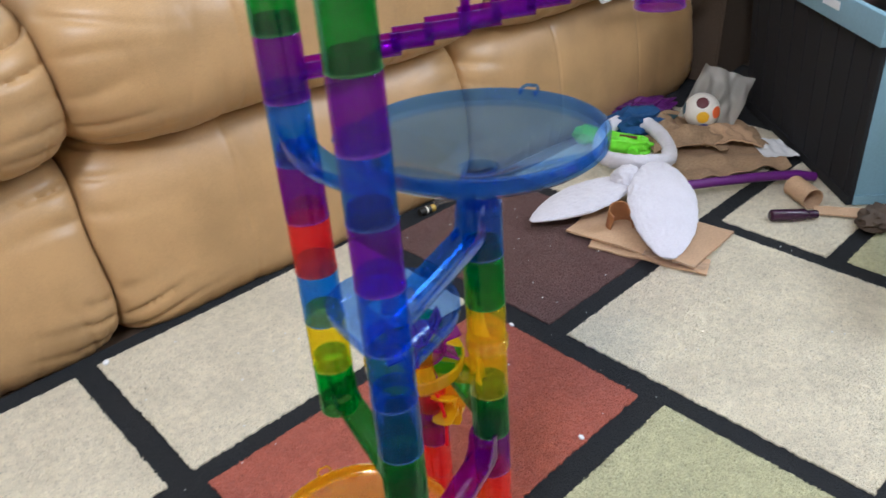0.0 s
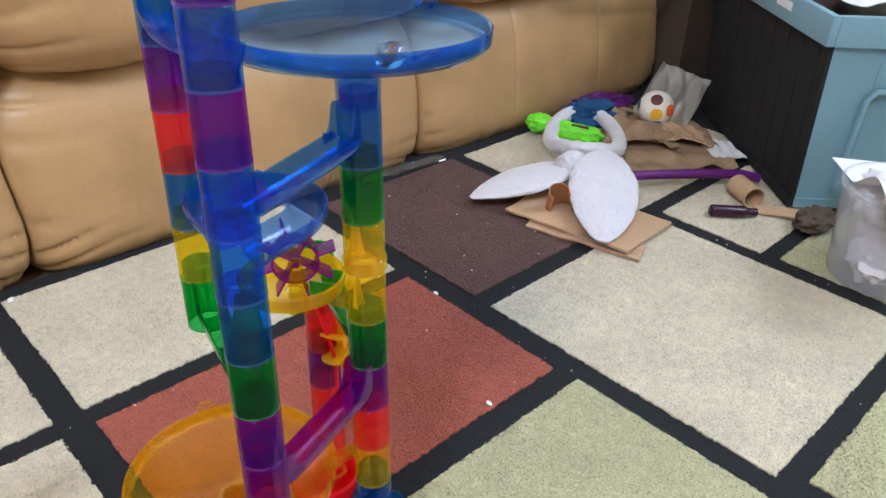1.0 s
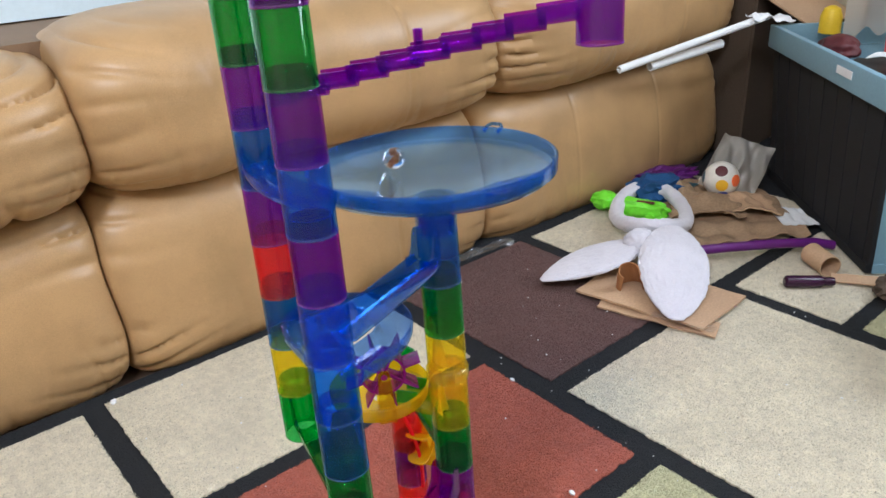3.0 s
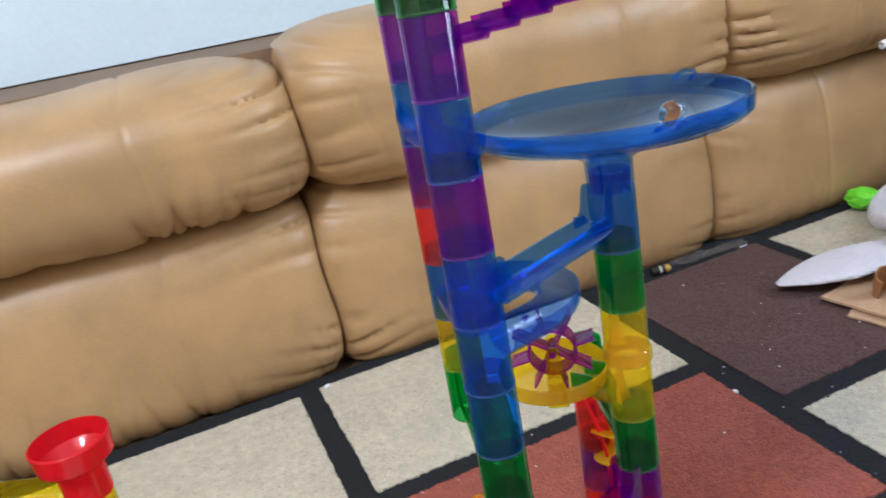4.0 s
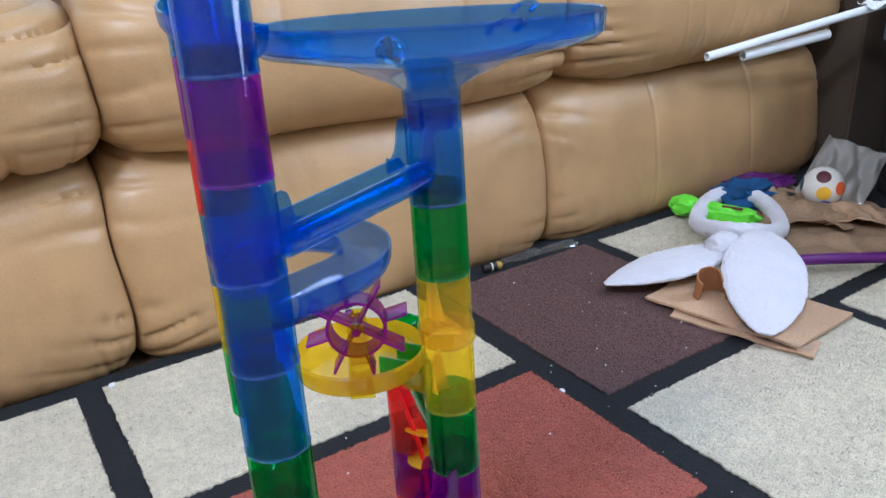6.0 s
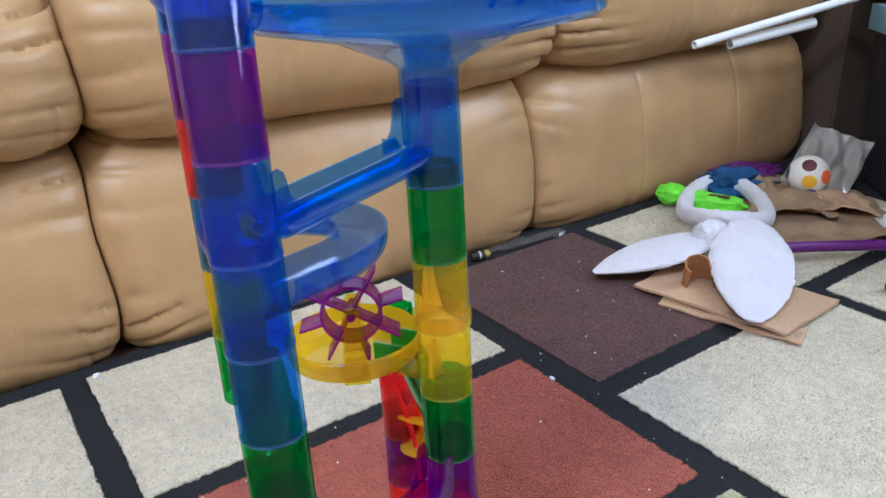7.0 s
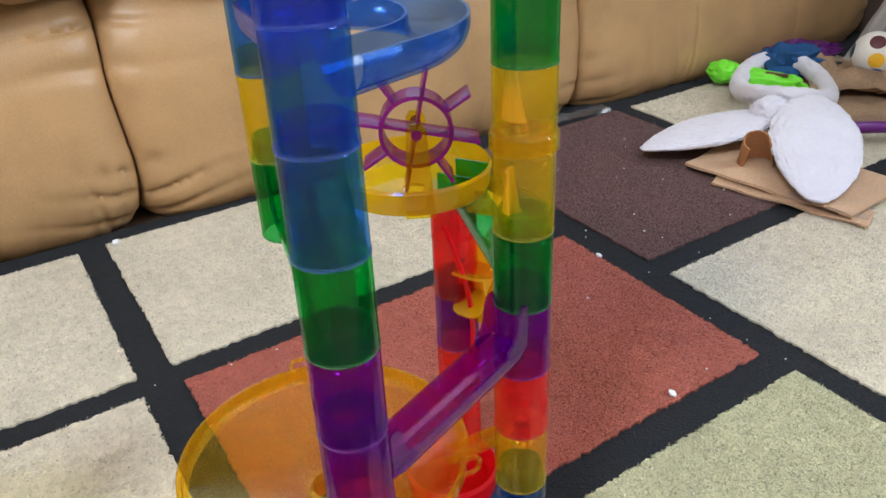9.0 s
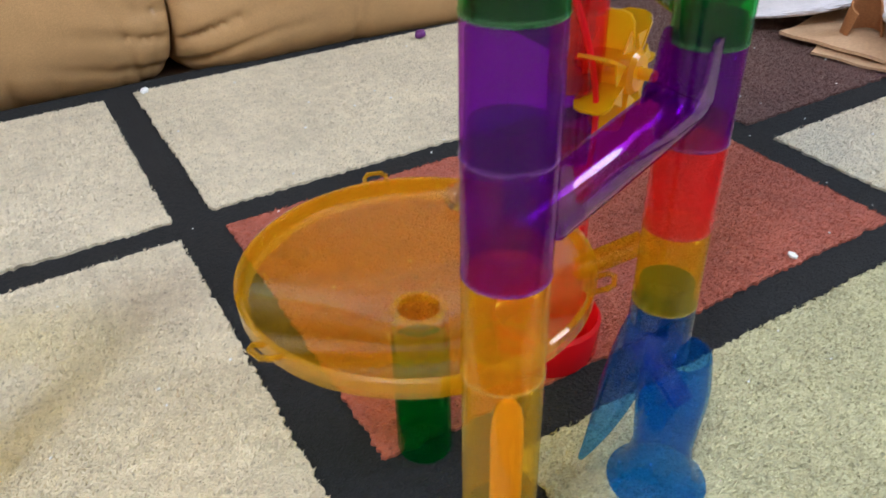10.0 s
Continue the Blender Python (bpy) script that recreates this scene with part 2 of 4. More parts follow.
# ---- building helpers ----
def finish(name, bm, mat, smooth=35):
    me = bpy.data.meshes.new(name)
    bmesh.ops.recalc_face_normals(bm, faces=bm.faces)
    bm.to_mesh(me)
    bm.free()
    for m in (mat if isinstance(mat, (list, tuple)) else [mat]):
        me.materials.append(m)
    if smooth:
        me.shade_smooth()
        me.set_sharp_from_angle(angle=radians(smooth))
    return me


def part(name, bm, mat, parent, label="", smooth=35):
    ob = new(name, finish(name, bm, mat, smooth))
    ob.parent = parent
    if label:
        ob["label"] = label
    return ob


def single(name, bm, mat, label, category, m=None, smooth=35, kind="", group=""):
    ob = new(name, finish(name, bm, mat, smooth))
    if m is not None:
        ob.matrix_world = m
    return tagged(ob, label, category, group, kind)


def thing(name, label, category, m=None, group="", kind=""):
    ob = new(name)
    if m is not None:
        ob.matrix_world = m
    return tagged(ob, label, category, group, kind)


def lathe(profile, n=36, bm=None, m=None, closed=True):
    """Turns a loop of (radius, height) about z."""
    bm = bm or bmesh.new()
    m = m or Matrix()
    rings = []
    for k in range(n):
        a = 2 * math.pi * k / n
        rings.append([bm.verts.new(m @ Vector((r * math.cos(a), r * math.sin(a), z))) for r, z in profile])
    p = len(profile)
    for k in range(n):
        for i in range(p if closed else p - 1):
            bm.faces.new((rings[k][i], rings[(k + 1) % n][i], rings[(k + 1) % n][(i + 1) % p], rings[k][(i + 1) % p]))
    return bm


def solid(profile, n=32, bm=None, m=None):
    """Turns an open line of (radius, height) from axis to axis about z."""
    bm = bm or bmesh.new()
    m = m or Matrix()
    low = bm.verts.new(m @ Vector((0, 0, profile[0][1])))
    top = bm.verts.new(m @ Vector((0, 0, profile[-1][1])))
    rings = []
    for r, z in profile:
        rings.append([bm.verts.new(m @ Vector((r * math.cos(2 * math.pi * k / n), r * math.sin(2 * math.pi * k / n), z))) for k in range(n)])
    for a, b in zip(rings, rings[1:]):
        for k in range(n):
            bm.faces.new((a[k], a[(k + 1) % n], b[(k + 1) % n], b[k]))
    for k in range(n):
        bm.faces.new((low, rings[0][(k + 1) % n], rings[0][k]))
        bm.faces.new((top, rings[-1][k], rings[-1][(k + 1) % n]))
    return bm


def sweep(section, path, bm=None, up=(0, 0, 1), scales=None):
    """Carries a closed section (side, up) along a path of points."""
    bm = bm or bmesh.new()
    pts = [Vector(p) for p in path]
    rings = []
    for i, p in enumerate(pts):
        d = (pts[min(i + 1, len(pts) - 1)] - pts[max(i - 1, 0)]).normalized()
        side = d.cross(Vector(up))
        side = side.normalized() if side.length > 1e-5 else Vector((1, 0, 0))
        over = side.cross(d)
        k = scales[i] if scales else 1.0
        rings.append([bm.verts.new(p + side * s * k + over * o * k) for s, o in section])
    n = len(section)
    for a, b in zip(rings, rings[1:]):
        for i in range(n):
            bm.faces.new((a[i], a[(i + 1) % n], b[(i + 1) % n], b[i]))
    bm.faces.new(rings[0])
    bm.faces.new(rings[-1][::-1])
    return bm


def box(w, d, h, at=(0, 0, 0), bevel=0.0, bm=None, m=None):
    bm = bm or bmesh.new()
    made = bmesh.ops.create_cube(bm, size=1.0, matrix=(m or Matrix()) @ Matrix.Translation(at) @ Matrix.Diagonal((w, d, h, 1)))
    if bevel:
        edges = list({e for v in made["verts"] for e in v.link_edges})
        bmesh.ops.bevel(bm, geom=edges, offset=bevel, segments=2, affect="EDGES", profile=0.6)
    return bm


def circle(r, n=16):
    return [(r * math.cos(2 * math.pi * k / n), r * math.sin(2 * math.pi * k / n)) for k in range(n)]


def channel(r=0.0100, t=0.0015, lip=0.005, n=12):
    """The section of an open half pipe with upright lips."""
    out = [(r * math.cos(a), r * math.sin(a)) for a in [math.pi + math.pi * k / n for k in range(n + 1)]]
    inn = [((r - t) * math.cos(a), (r - t) * math.sin(a)) for a in [2 * math.pi - math.pi * k / n for k in range(n + 1)]]
    return [(-r, lip)] + out + [(r, lip), (r - t, lip)] + inn + [(-r + t, lip)]


def blob(rx, ry, rz, rough=0.1, freq=3.0, seed=0, sub=4, bm=None, m=None, power=1.0):
    """A lumpy rounded body."""
    bm = bm or bmesh.new()
    made = bmesh.ops.create_icosphere(bm, subdivisions=sub, radius=1.0)
    for v in made["verts"]:
        d = v.co.normalized()
        k = 1 + rough * noise.noise(d * freq + Vector((seed * 3.1, seed * 1.7, seed)))
        c = Vector([math.copysign(abs(x) ** power, x) for x in d]) * k
        v.co = (m or Matrix()) @ Vector((c.x * rx, c.y * ry, c.z * rz))
    return bm


def sheet(points, t, nx=24, ny=24, wave=0.004, freq=8.0, seed=0, fold=None, bm=None):
    """A thin creased sheet between four corners, with thickness t."""
    bm = bm or bmesh.new()
    a, b, c, d = [Vector(p) for p in points]
    tops, lows = [], []
    for i in range(nx + 1):
        for j in range(ny + 1):
            u, v = i / nx, j / ny
            p = (a * (1 - u) + b * u) * (1 - v) + (d * (1 - u) + c * u) * v
            k = wave * (noise.noise(Vector((u * freq, v * freq * 0.5, seed))) + 0.5)
            if fold:
                k += fold(u, v)
            tops.append(bm.verts.new(p + Vector((0, 0, max(k, 0) + t))))
            lows.append(bm.verts.new(p + Vector((0, 0, max(k, 0)))))
    w = ny + 1
    for i in range(nx):
        for j in range(ny):
            q = (i * w + j, (i + 1) * w + j, (i + 1) * w + j + 1, i * w + j + 1)
            bm.faces.new([tops[n] for n in q])
            bm.faces.new([lows[n] for n in q[::-1]])
    rim = [i * w for i in range(nx + 1)] + [nx * w + j for j in range(1, ny + 1)] + [i * w + ny for i in range(nx - 1, -1, -1)] + [j for j in range(ny - 1, 0, -1)]
    for p, q in zip(rim, rim[1:] + rim[:1]):
        bm.faces.new((tops[p], lows[p], lows[q], tops[q]))
    return bm


# ---- the room ----
X0, X1, Y0, Y1, H = -1.7, 2.10, -1.75, 2.15, 2.35
single("floor", box(X1 - X0, Y1 - Y0, 0.1, ((X0 + X1) / 2, (Y0 + Y1) / 2, -0.062)), FLOOR, "dark brown floor under the rug", "floor", kind="structure", smooth=0)
single("ceiling", box(X1 - X0 + 0.2, Y1 - Y0 + 0.2, 0.1, ((X0 + X1) / 2, (Y0 + Y1) / 2, H + 0.05)), CEILING, "plain white ceiling", "ceiling", kind="structure", smooth=0)
single("wall_north", box(X1 - X0 + 0.2, 0.1, H, ((X0 + X1) / 2, Y1 + 0.05, H / 2)), PALE_WALL, "pale painted wall behind the sofa", "wall", kind="structure", smooth=0)
east = bmesh.new()
for w, h, y, z in ((0.55, H, Y0 + 0.275, H / 2), (Y1 - 0.2, H, (Y1 + 0.2) / 2, H / 2), (1.4, 1.1, -0.5, 0.55), (1.4, 0.2, -0.5, H - 0.1)):
    box(0.1, w, h, (X1 + 0.05, y, z), bm=east)
single("wall_east", east, WALL, "beige painted wall with an outlet and a window opening", "wall", kind="structure", smooth=0)
single("wall_west", box(0.1, Y1 - Y0, H, (X0 - 0.05, (Y0 + Y1) / 2, H / 2)), WALL, "plain beige wall", "wall", kind="structure", smooth=0)
single("wall_south", box(X1 - X0, 0.1, H, ((X0 + X1) / 2, Y0 - 0.05, H / 2)), WALL, "plain beige wall", "wall", kind="structure", smooth=0)

# ---- the rug ----
rug = thing("rug", "short-pile rug of cream, rust, brown and sage blocks with charcoal bands", "rug", pose(0.7, 0.7, 0, 0, 0, 2.2))
part("backing", box(2.66, 1.60, 0.01, (-0.015, -0.435, -0.0075)), BAND, rug, "charcoal bands between the blocks")


def rug_block(x0, x1, y0, y1, mat, label, seed):
    """A block of pile with a frayed edge, a little proud of the bands."""
    rnd = random.Random(seed)
    pts = []
    step = 0.003
    for (ax, ay), (bx, by) in (((x0, y0), (x1, y0)), ((x1, y0), (x1, y1)), ((x1, y1), (x0, y1)), ((x0, y1), (x0, y0))):
        n = max(2, int(math.hypot(bx - ax, by - ay) / step))
        nx, ny = (by - ay), -(bx - ax)
        k = math.hypot(nx, ny)
        for i in range(n):
            u = i / n
            x, y = ax + (bx - ax) * u, ay + (by - ay) * u
            o = rnd.uniform(-0.0016, 0.0016) + 0.0016 * noise.noise(Vector((x * 60, y * 60, seed)))
            pts.append((x + nx / k * o, y + ny / k * o))
    bm = bmesh.new()
    top = [bm.verts.new((x, y, 0.0)) for x, y in pts]
    low = [bm.verts.new((x, y, -0.003)) for x, y in pts]
    bm.faces.new(top)
    for i in range(len(pts)):
        j = (i + 1) % len(pts)
        bm.faces.new((top[i], low[i], low[j], top[j]))
    block = part("rug_block", bm, mat, rug, label, smooth=0)
    # short upright fibres over the block
    gen = np.random.default_rng(seed)
    far = math.hypot((x0 + x1) / 2 + 0.4, (y0 + y1) / 2 + 0.2)
    n = int((x1 - x0) * (y1 - y0) * (330000 if far < 0.75 else 120000))
    size = 1.0 if far < 0.75 else 1.5
    x, y = gen.uniform(x0 - 0.001, x1 + 0.001, n), gen.uniform(y0 - 0.001, y1 + 0.001, n)
    a, lean = gen.uniform(0, 2 * math.pi, n), gen.uniform(0, 2 * math.pi, n)
    w, tall, tip = gen.uniform(0.0005, 0.0010, n) * size, gen.uniform(0.0008, 0.0020, n) * size, gen.uniform(0.0004, 0.0022, n) * size
    co = np.zeros((n, 3, 3))
    co[:, 0] = np.stack((x - w * np.cos(a), y - w * np.sin(a), np.full(n, -0.0005)), 1)
    co[:, 1] = np.stack((x + w * np.cos(a), y + w * np.sin(a), np.full(n, -0.0005)), 1)
    co[:, 2] = np.stack((x + tip * np.cos(lean), y + tip * np.sin(lean), tall), 1)
    me = bpy.data.meshes.new("fibre_layer")
    me.from_pydata(co.reshape(-1, 3), [], np.arange(n * 3).reshape(-1, 3).tolist())
    me.materials.append(mat)
    ob = new("fibre_layer", me)
    ob.parent = block
    ob["kind"] = "stuff"


BLOCKS = [
    (-0.476, -0.0065, 0.0504, 0.334, CREAM, "cream block"), (-0.98, -0.511, 0.0475, 0.328, CREAM, "cream block"),
    (-0.96, -0.512, -0.68, 0.0167, CREAM, "cream block"), (-0.473, -0.006, -0.2615, 0.0188, RUST, "rust red block"),
    (0.035, 0.352, -0.080, 0.292, BROWN, "dark brown block"), (0.034, 0.450, -0.5384, -0.115, CREAM, "cream block"),
    (-0.41, 0.0, -0.72, -0.2965, SAGE, "sage green block"), (0.056, 0.30, -0.95, -0.568, SAGE, "sage green block"),
    (0.4835, 0.92, -0.299, -0.113, CREAM, "cream block"), (0.490, 0.91, -0.62, -0.329, SAGE, "sage green block"),
    (0.385, 0.92, -0.079, 0.290, CREAM, "cream block"),
    (0.332, 0.442, -0.97, -0.570, RUST, "rust red block"), (-1.32, -1.015, -0.30, 0.33, BROWN, "dark brown block"),
    (-0.96, -0.445, -1.2, -0.715, BROWN, "dark brown block"), (-0.41, 0.02, -1.2, -0.755, CREAM, "cream block"),
]
for n, b in enumerate(BLOCKS):
    rug_block(*b, n + 1)


# ---- the sofa ----
def cushion(x0, x1, z0, z1, yf, depth, seed, nx=230, nv=168, e=0.42, wrinkle=1.0, R=0.085, pinch=0.26, drape=0.5):
    """A stuffed leather cushion: rounded section, drawn in and gathered at its ends, two sewn seams, draped creases."""
    bm = bmesh.new()
    cy, cz, L, hz = yf + depth / 2, (z0 + z1) / 2, x1 - x0, (z1 - z0) / 2
    seams = ((x0 + x1) / 2 - 0.136, (x0 + x1) / 2 + 0.136)
    rings = []
    steps = [0.0, 0.0, 0.0] + [i / nx for i in range(nx + 1)] + [1.0, 1.0, 1.0]
    shrink = [0.0, 0.45, 0.75] + [None] * (nx + 1) + [0.75, 0.45, 0.0]
    for s, fixed in zip(steps, shrink):
        x = x0 + L * s
        d = min(s, 1 - s) * L
        side = 1 if s < 0.5 else -1
        f = math.sqrt(max(0.0, 1 - (1 - min(d, R) / R) ** 2))
        k = (1 - pinch + pinch * f) if fixed is None else fixed * (1 - pinch)
        if k == 0.0:
            rings.append([bm.verts.new((x, cy, cz))])
            continue
        sewn = sum(math.exp(-((x - c) / 0.0035) ** 2) + 0.35 * math.exp(-((x - c) / 0.022) ** 2) for c in seams)
        near_seam = sum(math.exp(-abs(x - c) / 0.05) for c in seams)
        ring = []
        for i in range(nv):
            a = 2 * math.pi * i / nv
            c, sn = math.cos(a), math.sin(a)
            py, pz = math.copysign(abs(c) ** e, c), math.copysign(abs(sn) ** e, sn)
            y, z = cy + py * depth / 2 * k, cz + pz * hz * k
            h = (z - cz) / hz
            lump = 0.006 * noise.noise(Vector((x * 5.6, z * 2.4 + y * 1.6, seed * 5.3)))
            # upright creases that hang below the sewn seams
            hang = (1 - abs(noise.noise(Vector((x * 14 + z * 3.5, z * 1.2 + y, seed * 1.3))))) ** 7
            hang += 0.7 * (1 - abs(noise.noise(Vector((x * 22 - z * 5, z * 1.8 + y, seed * 2.9))))) ** 9
            slack = max(0.0, noise.noise(Vector((x * 3.2, z * 2.2, seed * 3.7))) + 0.25 - 0.55 * h)
            # gathers that fan out from the drawn-in ends
            reach = 0.056 + 0.020 * noise.noise(Vector((z * 15, seed, 4 * side)))
            fan = z * 150 + 5.0 * noise.noise(Vector((z * 11, x * 5, seed + side))) + h * d * 42
            fold = (1 - abs(math.sin(fan * 0.5))) ** 2.2
            gather = math.exp(-d / max(reach, 0.015)) * (0.35 - 1.5 * fold) * (0.45 + 1.6 * max(0.0, noise.noise(Vector((z * 10, seed * 2.3, side * 3.0))) + 0.15))
            o = wrinkle * (lump - 0.0060 * drape * hang * slack * (0.5 + near_seam) + 0.0135 * gather * min(1.0, f * 1.3) * (0.2 + 0.8 * min(1.0, max(0.0, -py * 1.3)))) - 0.0019 * sewn
            # neighbours share the wander of the gap between them
            wander = 0.011 * noise.noise(Vector((z * 8, y * 2, (seed if side > 0 else seed + 1) * 7.7))) * math.exp(-d / 0.12)
            ring.append(bm.verts.new((x + wander, y + py * o, z + pz * o)))
        rings.append(ring)
    for a, b in zip(rings, rings[1:]):
        for i in range(nv):
            j = (i + 1) % nv
            if len(a) == 1:
                bm.faces.new((a[0], b[j], b[i]))
            elif len(b) == 1:
                bm.faces.new((a[i], a[j], b[0]))
            else:
                bm.faces.new((a[i], a[j], b[j], b[i]))
    return bm


sofa = thing("sofa", "tan leather reclining sofa with puffy gathered cushions and creases", "sofa", pose(0.6, 1.4, 0))
inv = sofa.matrix_world.inverted()
SEATS = [(-1.17, -0.457), (-0.451, 0.268), (0.274, 0.983), (0.989, 1.765)]
UPPER = [(-1.17, -0.450), (-0.444, 0.279), (0.285, 1.022), (1.028, 1.765)]
for n, ((a, b), (c, d)) in enumerate(zip(SEATS, UPPER)):
    for name, bm in (
        ("footrest", cushion(a - 0.002, b + 0.002, -0.030, 0.300, 1.022, 0.30, n + 1, e=0.50, pinch=0.20, R=0.085, wrinkle=0.6, drape=(2.2, 2.4, 0.5, 0.9)[n])),
        ("seat_cushion", cushion(c - 0.004, d + 0.004, 0.265, (0.500, 0.495, 0.525, 0.515)[n], 0.998, 0.38, n + 11, e=0.72, R=0.13, pinch=0.34, wrinkle=1.15, drape=(2.0, 2.0, 0.6, 1.0)[n])),
        ("backrest", cushion(a, b, 0.46, 0.98, 1.56, 0.26, n + 21, nx=60, nv=48)),
    ):
        if name == "footrest":
            for v in bm.verts:
                v.co.y += 0.045 * max(0.0, v.co.z / 0.3) ** 2
        bm.transform(inv)
        part(name, bm, LEATHER, sofa, smooth=60)
# the shadow behind the seat cushions is painted as a darker brown base
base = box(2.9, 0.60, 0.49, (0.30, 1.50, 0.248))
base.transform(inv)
part("base", base, LEATHER_SHADE, sofa, "shadowed brown base", smooth=0)

# added panel for the white backdrop, widened so the blue bowl reflects it
single("backdrop_panel", box(2.25, 0.012, 0.55, (0, 0, 0.275), 0.002), BACKDROP, "large white board standing on the sofa seat", "board",
       pose(0.225, 1.445, 0.495, -6, 0, 0))

# ---- the marble run ----
PIVOT = Vector((0.3, 0.38, 0.36))
FOOT = Vector((0.3, 0.38, 0.0))
LEAN = Matrix.Translation(PIVOT) @ pose(0, 0, 0, -2.6, 0.6, 0) @ Matrix.Translation(-PIVOT)
run = thing("marble_run", "tall see-through plastic marble run in rainbow colours standing on the rug", "toy", LEAN @ Matrix.Translation(FOOT))
PITCH = 0.0415
AF, AR, AL, AS, AT = (0.245, 0.328), (0.357, 0.3615), (0.266, 0.437), (0.385, 0.474), (0.437, 0.284)


def level(k):
    return 0.442 + (k - 10) * PITCH


def local(x, y, z):
    return Vector((x, y, z)) - FOOT


def tube_mesh(h, mat, name):
    """A straight tube with a fine lip below and a narrower neck that enters the piece above."""
    up = 0.011
    prof = [(0.0149, 0), (0.01515, 0.0004), (0.01515, 0.0012), (0.0149, 0.0017), (0.0148, h - 0.001), (0.0144, h - 0.0002), (0.0128, h - 0.0002), (0.0126, h + up),
            (0.0110, h + up), (0.0110, h - 0.002), (0.0131, h - 0.004), (0.0137, 0.0)]
    kinds = [3, 3, 3, 0, 0, 1, 2, 3, 2, 1, 1, 3]
    bm = lathe(prof, 44)
    for n, f in enumerate(bm.faces):
        f.material_index = kinds[n % len(kinds)]
    return finish(name, bm, [mat, lining(mat, False), lining(mat, True), lip(mat)])


TUBES = {}


def tube(axis, z, h, mat, label):
    key = (mat.name, round(h, 4))
    if key not in TUBES:
        TUBES[key] = tube_mesh(h, mat, "tube")
    ob = new("tube", TUBES[key])
    ob.parent = run
    ob.location = local(axis[0], axis[1], z)
    ob["label"] = label
    return ob


NAMES = {"b": (BLUE, "clear blue tube"), "p": (PURPLE, "clear purple tube"), "g": (GREEN, "clear green tube"), "y": (YELLOW, "clear yellow tube"),
         "o": (ORANGE, "clear orange tube"), "r": (RED, "clear red tube")}
for axis, low, colours in ((AF, 3, "oppgbbbpbpgpp"), (AL, 6, "gybrpbpgr")):
    for n, c in enumerate(colours):
        tube(axis, level(low + n), PITCH, *NAMES[c])
RIGHT, RIGHT_PITCH = 0.1182, 0.04075
for n, c in enumerate("orpgyygb"):
    tube(AR, RIGHT + n * RIGHT_PITCH, RIGHT_PITCH, *NAMES[c])


part("collar", lathe([(0.0150, 0.0), (0.0163, 0.0008), (0.0163, 0.0085), (0.0151, 0.0095), (0.0149, 0.0095), (0.0149, 0.0)], 40, m=Matrix.Translation(local(*AR, RIGHT + 5 * RIGHT_PITCH + 0.001))), YELLOW, run, "thick yellow collar")


def deflector(axis, z, h, yaw, mat, spread=70):
    """A curved guide plate standing inside a tube."""
    bm = bmesh.new()
    grid = []
    for i in range(7):
        u = i / 6
        row = []
        for k in range(13):
            a = radians(yaw - spread * (1 - 0.45 * u) + 2 * spread * (1 - 0.45 * u) * k / 12)
            row.append([bm.verts.new(local(axis[0] + r * math.cos(a), axis[1] + r * math.sin(a), z + h * u)) for r in (0.0108 - 0.002 * u, 0.0098 - 0.002 * u)])
        grid.append(row)
    for i in range(6):
        for k in range(12):
            for f in (0, 1):
                bm.faces.new((grid[i][k][f], grid[i][k + 1][f], grid[i + 1][k + 1][f], grid[i + 1][k][f]))
    for k in range(12):
        for i in (0, 6):
            bm.faces.new((grid[i][k][0], grid[i][k + 1][0], grid[i][k + 1][1], grid[i][k][1]))
    for i in range(6):
        for k in (0, 12):
            bm.faces.new((grid[i][k][0], grid[i + 1][k][0], grid[i + 1][k][1], grid[i][k][1]))
    part("deflector", bm, mat, run, "curved guide plate inside a tube")


deflector(AF, level(7) + 0.012, 0.026, 55, GREEN)
deflector(AR, RIGHT + 4.1 * RIGHT_PITCH, 0.026, 130, SOLID_YELLOW)
deflector(AR, RIGHT + 5.4 * RIGHT_PITCH, 0.024, 170, SOLID_YELLOW)
for n, c in enumerate("rrpr"):
    tube(AS, 0.056 + n * PITCH, PITCH, *NAMES[c])
tube(AS, 0.056 + 4 * PITCH, 0.026, *NAMES["r"])
tube(AS, 0.082 + 4 * PITCH, 0.025, *NAMES["g"])
tube(AT, 0.566, 0.072, *NAMES["p"])
tube(AT, 0.638, 0.05, *NAMES["p"])
# lower stack of the front column, with a chute inside, on a round foot
tube(AF, level(3) - 0.075, 0.075, *NAMES["o"])
part("chute", sweep(circle(0.0062, 14), [local(AF[0] - 0.002, AF[1] - 0.007, 0.1432 - 0.004 * k * k ** 0.4) for k in range(10)], up=(0, 1, 0), scales=[0.35, 0.75, 0.95] + [1.0] * 7), DEEP_ORANGE, run, "orange inner chute")
part("foot", lathe([(0.0155, 0.034), (0.016, 0.02), (0.030, 0.008), (0.034, 0.002), (0.032, 0.002), (0.028, 0.006), (0.0137, 0.018), (0.0137, 0.034)], 40, m=Matrix.Translation(local(*AF, 0.0))), ORANGE, run, "flared orange foot")


